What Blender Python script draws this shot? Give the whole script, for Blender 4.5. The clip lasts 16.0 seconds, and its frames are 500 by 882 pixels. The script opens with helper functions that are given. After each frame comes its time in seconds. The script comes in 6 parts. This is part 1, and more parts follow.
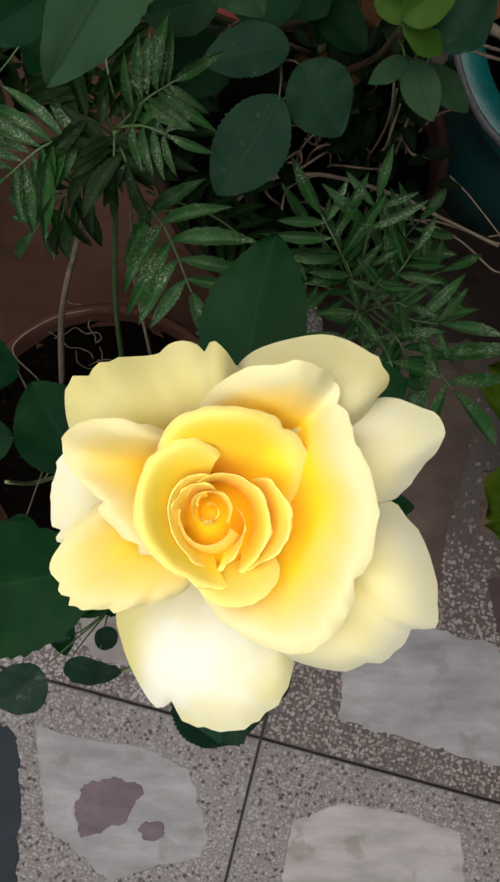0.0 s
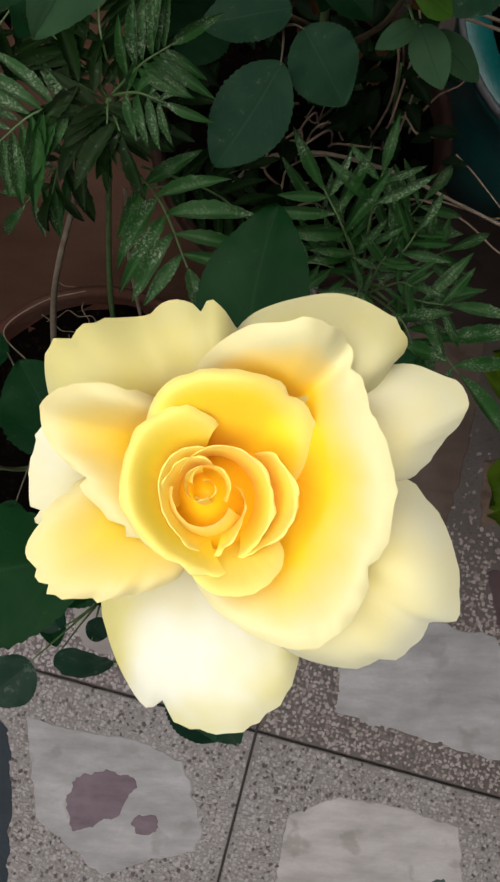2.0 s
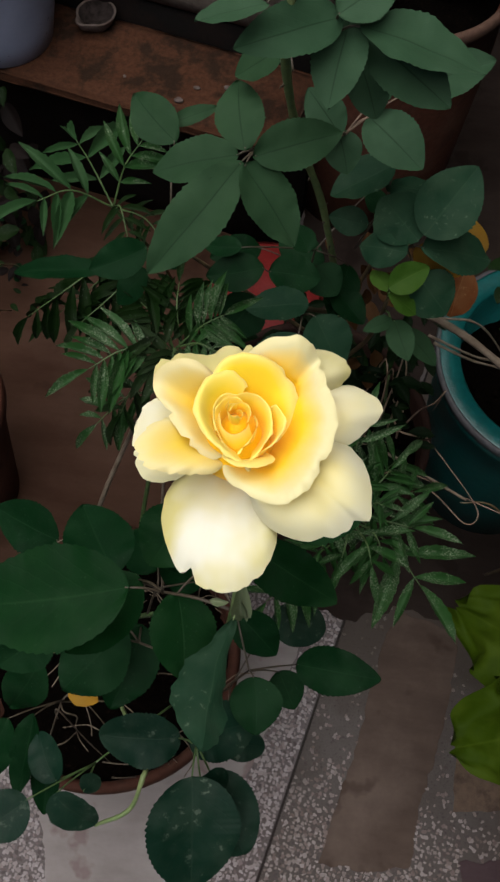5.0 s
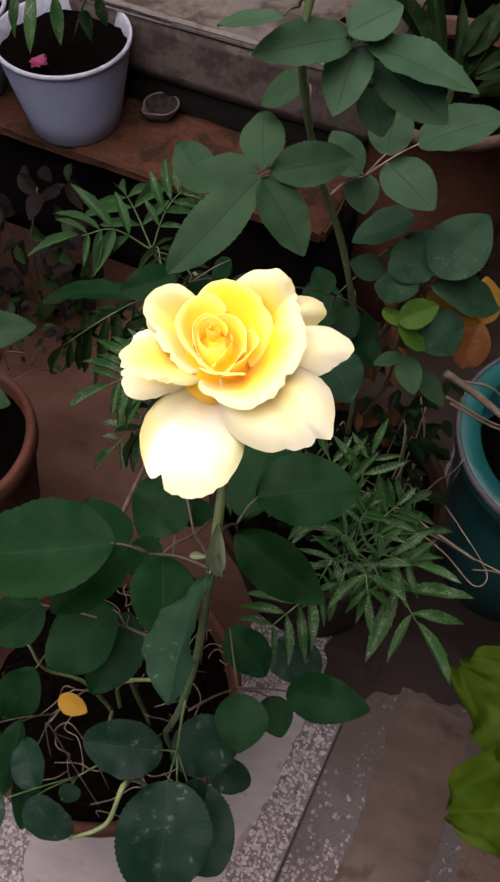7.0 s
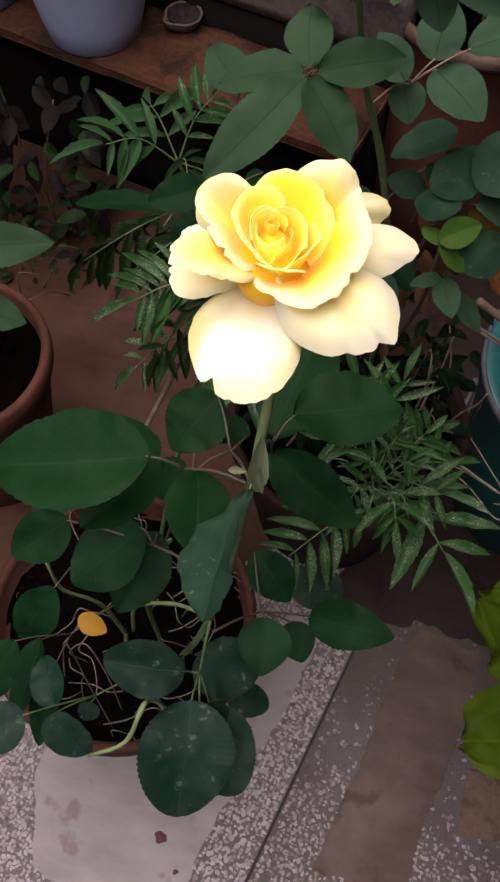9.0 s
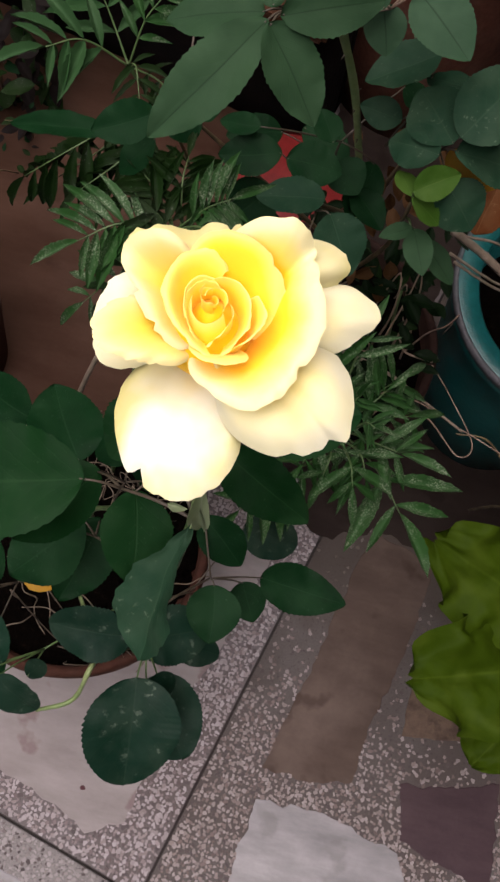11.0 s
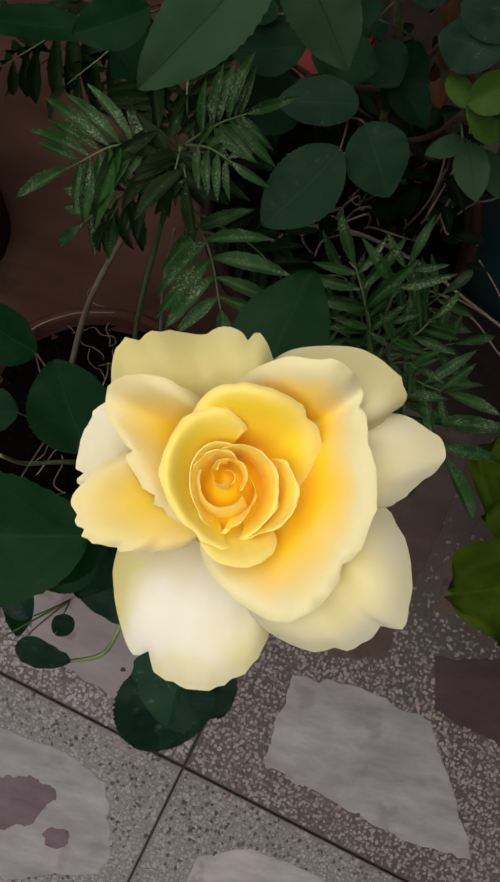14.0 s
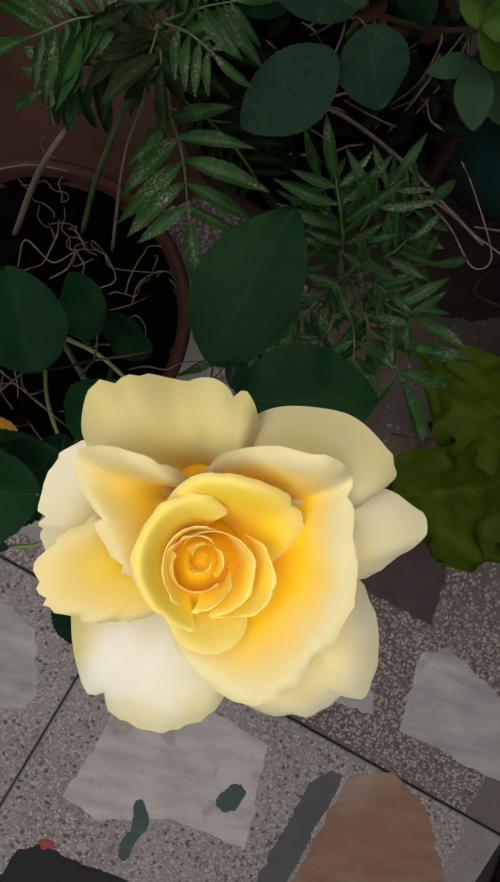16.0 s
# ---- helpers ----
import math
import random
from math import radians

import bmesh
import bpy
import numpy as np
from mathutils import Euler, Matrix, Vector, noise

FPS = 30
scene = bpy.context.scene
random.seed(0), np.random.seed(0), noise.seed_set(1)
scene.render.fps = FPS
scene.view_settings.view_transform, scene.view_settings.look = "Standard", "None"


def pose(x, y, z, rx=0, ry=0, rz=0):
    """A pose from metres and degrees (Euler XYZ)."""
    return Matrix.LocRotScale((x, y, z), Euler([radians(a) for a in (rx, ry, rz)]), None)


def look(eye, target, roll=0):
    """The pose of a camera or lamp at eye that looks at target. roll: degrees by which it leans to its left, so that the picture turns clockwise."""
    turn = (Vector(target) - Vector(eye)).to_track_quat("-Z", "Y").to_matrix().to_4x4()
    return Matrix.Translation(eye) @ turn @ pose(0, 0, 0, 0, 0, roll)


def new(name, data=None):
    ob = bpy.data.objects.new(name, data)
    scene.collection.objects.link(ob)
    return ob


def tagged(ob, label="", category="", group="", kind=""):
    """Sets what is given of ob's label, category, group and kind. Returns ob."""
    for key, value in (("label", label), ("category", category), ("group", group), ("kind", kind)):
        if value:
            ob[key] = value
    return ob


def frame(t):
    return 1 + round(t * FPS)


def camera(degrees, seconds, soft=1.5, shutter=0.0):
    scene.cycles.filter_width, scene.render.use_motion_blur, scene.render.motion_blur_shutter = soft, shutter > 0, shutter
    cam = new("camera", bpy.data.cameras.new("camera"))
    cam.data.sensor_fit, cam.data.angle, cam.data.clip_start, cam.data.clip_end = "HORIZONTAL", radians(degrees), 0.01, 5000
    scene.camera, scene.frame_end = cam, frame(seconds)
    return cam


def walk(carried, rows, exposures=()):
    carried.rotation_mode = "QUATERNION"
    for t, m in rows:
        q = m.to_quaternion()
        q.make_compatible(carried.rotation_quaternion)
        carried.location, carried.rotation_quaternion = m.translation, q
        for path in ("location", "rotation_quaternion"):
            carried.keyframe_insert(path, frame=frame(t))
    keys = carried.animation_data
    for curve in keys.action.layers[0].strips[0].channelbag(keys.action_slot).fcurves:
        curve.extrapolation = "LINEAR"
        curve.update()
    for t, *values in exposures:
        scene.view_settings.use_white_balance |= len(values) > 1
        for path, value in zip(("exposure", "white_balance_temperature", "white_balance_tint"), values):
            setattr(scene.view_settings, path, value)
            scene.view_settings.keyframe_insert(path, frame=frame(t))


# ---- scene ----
cam = camera(31.9, 16.0, soft=2.5)
PATH = [
    (0, (0.04, 0.047, 1.175), (0.041, 0.109, -0.824), 1.6),
    (0.5, (0.038, 0.062, 1.157), (0.056, 0.084, -0.843), 40.1),
    (1, (0.039, 0.078, 1.144), (0.054, 0.022, -0.855), 165.5),
    (1.5, (0.034, 0.084, 1.144), (0.074, 0.017, -0.855), 150.0),
    (2, (0.039, 0.043, 1.152), (0.049, 0.086, -0.847), 14.1),
    (2.5, (0.037, -0.006, 1.172), (0.046, 0.151, -0.822), 4.9),
    (3, (0.032, -0.021, 1.186), (0.042, 0.213, -0.8), 4.8),
    (3.5, (0.033, -0.039, 1.211), (0.035, 0.324, -0.756), 3.3),
    (4, (0.035, -0.067, 1.237), (0.026, 0.471, -0.69), 3.7),
    (4.5, (0.04, -0.083, 1.254), (0.014, 0.603, -0.625), 3.9),
    (5, (0.046, -0.11, 1.276), (-0.007, 0.716, -0.545), 3.9),
    (5.2, (0.048, -0.101, 1.291), (-0.028, 0.744, -0.52), 3.2),
    (7.3, (0.092, -0.194, 1.252), (-0.109, 0.864, -0.434), 2.4),
    (7.5, (0.089, -0.194, 1.247), (-0.098, 0.831, -0.460), 2.9),
    (7.7, (0.09, -0.2, 1.241), (-0.097, 0.816, -0.472), 2.9),
    (8, (0.09, -0.207, 1.232), (-0.116, 0.798, -0.485), 2.7),
    (8.2, (0.086, -0.204, 1.23), (-0.126, 0.78, -0.498), 2.2),
    (10.3, (0.064, -0.144, 1.244), (-0.017, 0.605, -0.609), 8.8),
    (10.5, (0.07, -0.119, 1.236), (-0.007, 0.572, -0.639), 8.7),
    (11, (0.057, -0.093, 1.237), (0.043, 0.532, -0.663), 13.5),
    (11.5, (0.052, -0.063, 1.229), (0.051, 0.46, -0.701), 14.7),
    (12, (0.053, -0.033, 1.223), (0.068, 0.411, -0.727), 16.1),
    (12.5, (0.038, -0.014, 1.219), (0.088, 0.383, -0.74), 21.6),
    (13, (0.031, -0.01, 1.213), (0.069, 0.327, -0.758), 20.4),
    (13.5, (0.031, 0.006, 1.204), (0.059, 0.256, -0.78), 19.4),
    (14, (0.031, 0.028, 1.196), (0.065, 0.201, -0.796), 23.8),
    (14.5, (0.029, 0.038, 1.187), (0.101, 0.14, -0.809), 46.9),
    (15, (0.03, 0.054, 1.187), (0.126, 0.061, -0.811), 96.5),
    (15.5, (0.017, 0.078, 1.185), (0.197, -0.085, -0.8), 143.2),
    (16, (0.005, 0.087, 1.179), (0.278, -0.094, -0.794), 140.8),
]
EXPOSURES = [(0, 0.66, 6400, 10), (0.5, 0.60, 6450, 10), (1, 0.55, 6600, 11), (1.5, 0.56, 6700, 11), (2, 0.65, 6450, 10), (3, 0.76, 6250, 6), (3.5, 0.72, 6250, 6), (4, 0.52, 6350, 9), (5, 0.56, 6400, 12), (7.5, 1.22, 6600, 29), (8.2, 1.18, 6550, 29), (10.5, 1.12, 6600, 26), (11.5, 1.06, 6600, 20), (12, 0.72, 6700, 17), (13, 0.54, 6550, 12), (13.5, 0.34, 6600, 13), (14, 0.28, 6600, 15), (16, 0.22, 6650, 14)]
walk(cam, [(t, look(eye, target, roll)) for t, eye, target, roll in PATH], EXPOSURES)

# ---- world and light: an open yard in shade, under a bright soft sky ----
SUN_HEIGHT, SUN_TURN = 86.0, 331.0
world = bpy.data.worlds.new("sky")
scene.world = world
world.use_nodes = True
wn = world.node_tree.nodes
sky = wn.new("ShaderNodeTexSky")
sky.sky_type = "NISHITA"
sky.sun_disc = False
sky.sun_elevation, sky.sun_rotation = radians(SUN_HEIGHT), radians(SUN_TURN)
wn["Background"].inputs["Strength"].default_value = 0.07
world.node_tree.links.new(sky.outputs["Color"], wn["Background"].inputs["Color"])
sun = new("sun", bpy.data.lights.new("sun", "SUN"))
sun.data.energy, sun.data.angle, sun.data.color = 4.8, radians(100), (1.0, 0.955, 0.88)
sun.matrix_world = look((-0.05, 0.28, 4.0), (0.05, 0.1, 0.6))

# ---- helpers for parts, meshes and materials ----
WORLD = {}


def thing(name, at, label, category, group="", kind=""):
    ob = new(name)
    ob.empty_display_size = 0.02
    ob.location = at
    WORLD[ob] = Matrix.Translation(at)
    return tagged(ob, label, category, group, kind)


def hang(ob, parent):
    """Puts ob, whose basis is its place in the world, under parent."""
    if parent is not None:
        ob.parent = parent
        ob.matrix_parent_inverse = WORLD[parent].inverted()
    WORLD[ob] = ob.matrix_basis.copy()
    return ob


def mesh_of(name, bm, material, smooth=True):
    me = bpy.data.meshes.new(name)
    bm.to_mesh(me)
    bm.free()
    for mat in material if isinstance(material, (list, tuple)) else [material]:
        me.materials.append(mat)
    if smooth:
        me.polygons.foreach_set("use_smooth", [True] * len(me.polygons))
    return me


def part(name, bm, material, parent, label="", smooth=True):
    ob = new(name, mesh_of(name, bm, material, smooth))
    if label:
        tagged(ob, label)
    return hang(ob, parent)


def place(name, me, m, parent, label=""):
    """An object on a shared mesh, at the pose m, under parent."""
    ob = new(name, me)
    ob.matrix_basis = m
    if label:
        tagged(ob, label)
    return hang(ob, parent)


def solid(name, bm, material, label, category, kind="", group="", smooth=True):
    ob = new(name, mesh_of(name, bm, material, smooth))
    WORLD[ob] = Matrix()
    return tagged(ob, label, category, group, kind)


def lathe(profile, at, segs=48, wobble=0.0, seed=0.0, caps=(True, True)):
    """A turned form round the vertical through at; profile: (radius, height) from the bottom up."""
    bm = bmesh.new()
    rings = []
    for r, z in profile:
        ring = []
        for k in range(segs):
            a = 2 * math.pi * k / segs
            q = r * (1 + wobble * noise.noise((1.7 * math.cos(a) + seed, 1.7 * math.sin(a), 9 * z)))
            ring.append(bm.verts.new((at[0] + q * math.cos(a), at[1] + q * math.sin(a), at[2] + z)))
        rings.append(ring)
    for lo, hi in zip(rings, rings[1:]):
        for k in range(segs):
            bm.faces.new((lo[k], lo[(k + 1) % segs], hi[(k + 1) % segs], hi[k]))
    if caps[0]:
        bm.faces.new(rings[0][::-1])
    if caps[1]:
        bm.faces.new(rings[-1])
    return bm


def curve_points(points, n):
    """A smooth line through the points (Catmull-Rom), n points to a stretch."""
    p = [Vector(q) for q in points]
    p = [2 * p[0] - p[1]] + p + [2 * p[-1] - p[-2]]
    out = []
    for a, b, c, d in zip(p, p[1:], p[2:], p[3:]):
        for k in range(n):
            t = k / n
            out.append(0.5 * (2 * b + (c - a) * t + (2 * a - 5 * b + 4 * c - d) * t * t + (3 * b - a - 3 * c + d) * t ** 3))
    return out + [p[-2]]


def tube(points, r0, r1, sides=6, n=6, bm=None, rough=0.0):
    bm = bm or bmesh.new()
    line = curve_points(points, n)
    rings = []
    for k, c in enumerate(line):
        d = (line[min(k + 1, len(line) - 1)] - line[max(k - 1, 0)]).normalized()
        x = d.orthogonal().normalized() if not rings else (ax - d * ax.dot(d)).normalized()
        ax, y = x, d.cross(x)
        r = r0 + (r1 - r0) * k / (len(line) - 1)
        r *= 1 + rough * noise.noise(c * 150)
        rings.append([bm.verts.new(c + (x * math.cos(2 * math.pi * s / sides) + y * math.sin(2 * math.pi * s / sides)) * r) for s in range(sides)])
    for lo, hi in zip(rings, rings[1:]):
        for s in range(sides):
            bm.faces.new((lo[s], lo[(s + 1) % sides], hi[(s + 1) % sides], hi[s]))
    bm.faces.new(rings[0][::-1])
    bm.faces.new(rings[-1])
    return bm


def box(lo, hi, m=None, bevel=0.004, cuts=0, rough=0.0):
    bm = bmesh.new()
    bmesh.ops.create_cube(bm, size=1)
    for v in bm.verts:
        v.co = [lo[k] + (v.co[k] + 0.5) * (hi[k] - lo[k]) for k in range(3)]
    if cuts:
        bmesh.ops.subdivide_edges(bm, edges=bm.edges[:], cuts=cuts, use_grid_fill=True)
    if bevel:
        edges = [e for e in bm.edges if len(e.link_faces) == 2 and e.calc_face_angle() > 1]
        bmesh.ops.bevel(bm, geom=edges, offset=bevel, segments=2, affect="EDGES")
    if rough:
        for v in bm.verts:
            v.co += Vector((noise.noise(v.co * 23), noise.noise(v.co * 23 + Vector((7, 1, 3))), noise.noise(v.co * 31 + Vector((2, 9, 5))))) * rough
    if m is not None:
        bm.transform(m)
    return bm


def frame_on(base, tip, normal, turn=0.0):
    """Axes for a leaf from base to tip: y along it, z near the normal, turned about y."""
    b, t = Vector(base), Vector(tip)
    y = (t - b).normalized()
    z = Vector(normal)
    z = (z - y * z.dot(y)).normalized()
    x = y.cross(z)
    return Matrix((x, y, z)).transposed().to_4x4() @ Matrix.Rotation(turn, 4, "Y")


def leaf_pose(base, tip, width, normal=(0, -0.3, 1), turn=0.0):
    length = (Vector(tip) - Vector(base)).length
    return Matrix.Translation(base) @ frame_on(base, tip, normal, turn) @ Matrix.Diagonal((width, length, length, 1))

# ---- materials ----
def material(name, build, **inputs):
    mat = bpy.data.materials.new(name)
    mat.use_nodes = True
    nodes, links = mat.node_tree.nodes, mat.node_tree.links
    bsdf = nodes["Principled BSDF"]
    for key, value in inputs.items():
        bsdf.inputs[key.replace("_", " ")].default_value = value
    build(nodes, links, bsdf)
    return mat


def tex_noise(nodes, links, scale, detail=4.0, rough=0.55, vec=None):
    n = nodes.new("ShaderNodeTexNoise")
    n.inputs["Scale"].default_value, n.inputs["Detail"].default_value, n.inputs["Roughness"].default_value = scale, detail, rough
    if vec is None:
        vec = nodes.new("ShaderNodeTexCoord").outputs["Object"]
    links.new(vec, n.inputs["Vector"])
    return n.outputs["Fac"]


def world_coords(nodes, links):
    return nodes.new("ShaderNodeNewGeometry").outputs["Position"]


def ramp(nodes, links, fac, *stops):
    r = nodes.new("ShaderNodeValToRGB")
    while len(r.color_ramp.elements) < len(stops):
        r.color_ramp.elements.new(0.5)
    for e, (p, c) in zip(r.color_ramp.elements, stops):
        e.position, e.color = p, (*c, 1) if len(c) == 3 else c
    links.new(fac, r.inputs["Fac"])
    return r.outputs["Color"]


def mix(nodes, links, fac, a, b, how="MIX"):
    m = nodes.new("ShaderNodeMix")
    m.data_type, m.blend_type = "RGBA", how
    for socket, value in ((m.inputs[0], fac), (m.inputs[6], a), (m.inputs[7], b)):
        if isinstance(value, (int, float)):
            socket.default_value = value
        elif isinstance(value, tuple):
            socket.default_value = (*value, 1)
        else:
            links.new(value, socket)
    return m.outputs[2]


def calc(nodes, links, how, a, b=0.0, c=0.0):
    m = nodes.new("ShaderNodeMath")
    m.operation = how
    for socket, value in zip(m.inputs, (a, b, c)):
        if isinstance(value, (int, float)):
            socket.default_value = value
        else:
            links.new(value, socket)
    return m.outputs[0]


def bump(nodes, links, bsdf, height, strength=0.3, distance=0.002):
    b = nodes.new("ShaderNodeBump")
    b.inputs["Strength"].default_value, b.inputs["Distance"].default_value = strength, distance
    links.new(height, b.inputs["Height"])
    links.new(b.outputs["Normal"], bsdf.inputs["Normal"])


def see_through(nodes, links, bsdf, colour, share):
    """Lets a share of the light shine through a thin leaf or petal."""
    t = nodes.new("ShaderNodeBsdfTranslucent")
    m = nodes.new("ShaderNodeMixShader")
    m.inputs[0].default_value = share
    if isinstance(colour, tuple):
        t.inputs["Color"].default_value = (*colour, 1)
    else:
        links.new(colour, t.inputs["Color"])
    links.new(bsdf.outputs[0], m.inputs[1])
    links.new(t.outputs[0], m.inputs[2])
    links.new(m.outputs[0], nodes["Material Output"].inputs["Surface"])


def leaf_material(name, low, high, vein, dust=0.0, dust_colour=(0.4050, 0.4212, 0.3807), roughness=0.50, veins=7.0, shine=0.04, dark_rib=False, fleck=420, low_fleck=0.62, bloom=0.07):
    def build(nodes, links, bsdf):
        uv = nodes.new("ShaderNodeUVMap").outputs["UV"]
        sep = nodes.new("ShaderNodeSeparateXYZ")
        links.new(uv, sep.inputs[0])
        side = calc(nodes, links, "ABSOLUTE", calc(nodes, links, "SUBTRACT", sep.outputs[0], 0.5))
        along = sep.outputs[1]
        pos = world_coords(nodes, links)
        info = nodes.new("ShaderNodeObjectInfo")
        grain = tex_noise(nodes, links, 60, 5, 0.6, pos)
        base = mix(nodes, links, calc(nodes, links, "ADD", calc(nodes, links, "MULTIPLY", grain, 0.75), calc(nodes, links, "MULTIPLY", info.outputs["Random"], 0.35)), low, high)
        blotch = tex_noise(nodes, links, 22, 3, 0.55, pos)
        base = mix(nodes, links, calc(nodes, links, "MULTIPLY", ramp(nodes, links, blotch, (0.48, (0, 0, 0)), (0.66, (1, 1, 1))), 0.45), base, vein)
        # the midrib and the side veins that leave it at a slant
        rib = ramp(nodes, links, side, (0.0, (1, 1, 1)), (0.022, (0, 0, 0)))
        slant = calc(nodes, links, "FRACT", calc(nodes, links, "SUBTRACT", calc(nodes, links, "MULTIPLY", along, veins), calc(nodes, links, "MULTIPLY", side, veins * 0.75)))
        lines = ramp(nodes, links, calc(nodes, links, "ABSOLUTE", calc(nodes, links, "SUBTRACT", slant, 0.5)), (0.0, (1, 1, 1)), (0.09, (0, 0, 0)))
        base = mix(nodes, links, calc(nodes, links, "MULTIPLY", lines, 0.06), base, vein)
        base = mix(nodes, links, calc(nodes, links, "MULTIPLY", rib, 0.75 if dark_rib else 0.40), base, (0.0097, 0.0243, 0.0113) if dark_rib else vein)
        if dust:
            speck = ramp(nodes, links, tex_noise(nodes, links, fleck, 3, 0.6, pos), (low_fleck, (0, 0, 0)), (low_fleck + 0.07, (1, 1, 1)))
            cloud = ramp(nodes, links, tex_noise(nodes, links, 45, 3, 0.6, pos), (0.45, (0, 0, 0)), (0.72, (1, 1, 1)))
            base = mix(nodes, links, calc(nodes, links, "MULTIPLY", calc(nodes, links, "MULTIPLY", speck, dust), cloud), base, dust_colour)
            base = mix(nodes, links, calc(nodes, links, "MULTIPLY", cloud, dust * bloom), base, dust_colour)
        links.new(base, bsdf.inputs["Base Color"])
        links.new(calc(nodes, links, "MULTIPLY_ADD", grain, 0.25, roughness - 0.12), bsdf.inputs["Roughness"])
        height = calc(nodes, links, "ADD", calc(nodes, links, "MULTIPLY", lines, -0.18), calc(nodes, links, "ADD", calc(nodes, links, "MULTIPLY", rib, -0.5), grain))
        bump(nodes, links, bsdf, height, 0.28, 0.0010)
        see_through(nodes, links, bsdf, mix(nodes, links, 0.5, base, high), 0.12)
    return material(name, build, Specular_IOR_Level=shine)


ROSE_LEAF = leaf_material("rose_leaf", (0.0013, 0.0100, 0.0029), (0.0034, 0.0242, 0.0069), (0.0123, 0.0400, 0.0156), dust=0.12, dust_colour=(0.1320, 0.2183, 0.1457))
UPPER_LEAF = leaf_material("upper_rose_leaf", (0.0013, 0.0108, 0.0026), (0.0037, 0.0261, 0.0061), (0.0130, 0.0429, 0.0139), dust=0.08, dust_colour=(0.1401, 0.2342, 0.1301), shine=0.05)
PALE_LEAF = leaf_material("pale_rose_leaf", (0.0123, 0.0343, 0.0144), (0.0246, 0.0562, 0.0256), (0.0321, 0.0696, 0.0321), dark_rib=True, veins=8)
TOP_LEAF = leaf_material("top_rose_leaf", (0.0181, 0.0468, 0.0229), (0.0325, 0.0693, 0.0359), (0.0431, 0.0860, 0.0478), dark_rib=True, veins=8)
DUSTY_LEAF = leaf_material("dusty_rose_leaf", (0.0047, 0.0204, 0.0099), (0.0146, 0.0417, 0.0218), (0.0298, 0.0608, 0.0330), dust=0.40, dust_colour=(0.1283, 0.1741, 0.1123), fleck=260, bloom=0.14)
SPOTTED_LEAF = leaf_material("spotted_rose_leaf", (0.0020, 0.0120, 0.0064), (0.0053, 0.0245, 0.0139), (0.0153, 0.0330, 0.0205), dust=0.5, dust_colour=(0.1226, 0.1589, 0.1178), fleck=150, low_fleck=0.60, shine=0.10, bloom=0.16)
LIME_LEAF = leaf_material("young_rose_leaf", (0.0181, 0.0526, 0.0053), (0.0383, 0.0860, 0.0115), (0.0621, 0.1100, 0.0239))
MARIGOLD_LEAF = leaf_material("marigold_leaf", (0.0059, 0.0298, 0.0062), (0.0204, 0.0671, 0.0149), (0.0436, 0.0932, 0.0373), dust=0.8, dust_colour=(0.2409, 0.2779, 0.1946), veins=9, fleck=620, low_fleck=0.52, shine=0.09)
# the marigold's green again, with the shade of inner leaves in the colour
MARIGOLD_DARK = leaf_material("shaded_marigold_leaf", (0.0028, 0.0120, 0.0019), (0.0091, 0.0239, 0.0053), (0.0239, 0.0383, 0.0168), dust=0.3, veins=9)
# nearly black green: the shade under the plants is put into it
SHADE_LEAF = leaf_material("low_shaded_leaf", (0.0013, 0.0048, 0.0013), (0.0034, 0.0103, 0.0030), (0.0085, 0.0150, 0.0077), veins=6)
FEATHER_LEAF = leaf_material("pale_marigold_leaf", (0.0130, 0.0436, 0.0130), (0.0274, 0.0684, 0.0249), (0.0497, 0.0932, 0.0436), veins=9)
LETTUCE_LEAF = leaf_material("mustard_leaf", (0.0131, 0.0290, 0.0011), (0.0322, 0.0581, 0.0023), (0.0558, 0.0869, 0.0082), veins=5, roughness=0.55)
PURPLE_LEAF = leaf_material("dull_purple_leaf", (0.0051, 0.0038, 0.0034), (0.0129, 0.0095, 0.0087), (0.0181, 0.0142, 0.0129), veins=6)
YELLOW_LEAF = leaf_material("withered_yellow_leaf", (0.2330, 0.1103, 0.0092), (0.3187, 0.1716, 0.0184), (0.2759, 0.1839, 0.0490), roughness=0.6)
DEAD_LEAF = leaf_material("dead_brown_leaf", (0.0442, 0.0196, 0.0079), (0.0981, 0.0490, 0.0196), (0.1374, 0.0784, 0.0393), roughness=0.7)
ORANGE_LEAF = leaf_material("withered_orange_leaf", (0.0919, 0.0276, 0.0074), (0.1594, 0.0552, 0.0184), (0.2452, 0.1349, 0.0613), dust=0.7, dust_colour=(0.3065, 0.1962, 0.0919), roughness=0.6)


def stem_material(name, low, high, roughness=0.55):
    def build(nodes, links, bsdf):
        pos = world_coords(nodes, links)
        g = tex_noise(nodes, links, 90, 5, 0.6, pos)
        links.new(ramp(nodes, links, g, (0.3, low), (0.7, high)), bsdf.inputs["Base Color"])
        bump(nodes, links, bsdf, g, 0.5, 0.001)
    return material(name, build, Roughness=roughness)


GREEN_STEM = stem_material("green_stem", (0.0306, 0.0674, 0.0184), (0.0735, 0.1226, 0.0368))
PALE_STEM = stem_material("pale_green_stem", (0.0914, 0.1490, 0.0501), (0.1759, 0.2234, 0.0865))
BROWN_STEM = stem_material("brown_stem", (0.0552, 0.0368, 0.0184), (0.1226, 0.0919, 0.0429))
RED_STALK = stem_material("reddish_leaf_stalk", (0.0359, 0.0279, 0.0159), (0.0638, 0.0478, 0.0319))
DRY_STEM = stem_material("dry_straw", (0.0992, 0.0709, 0.0461), (0.1771, 0.1417, 0.1028), 0.8)
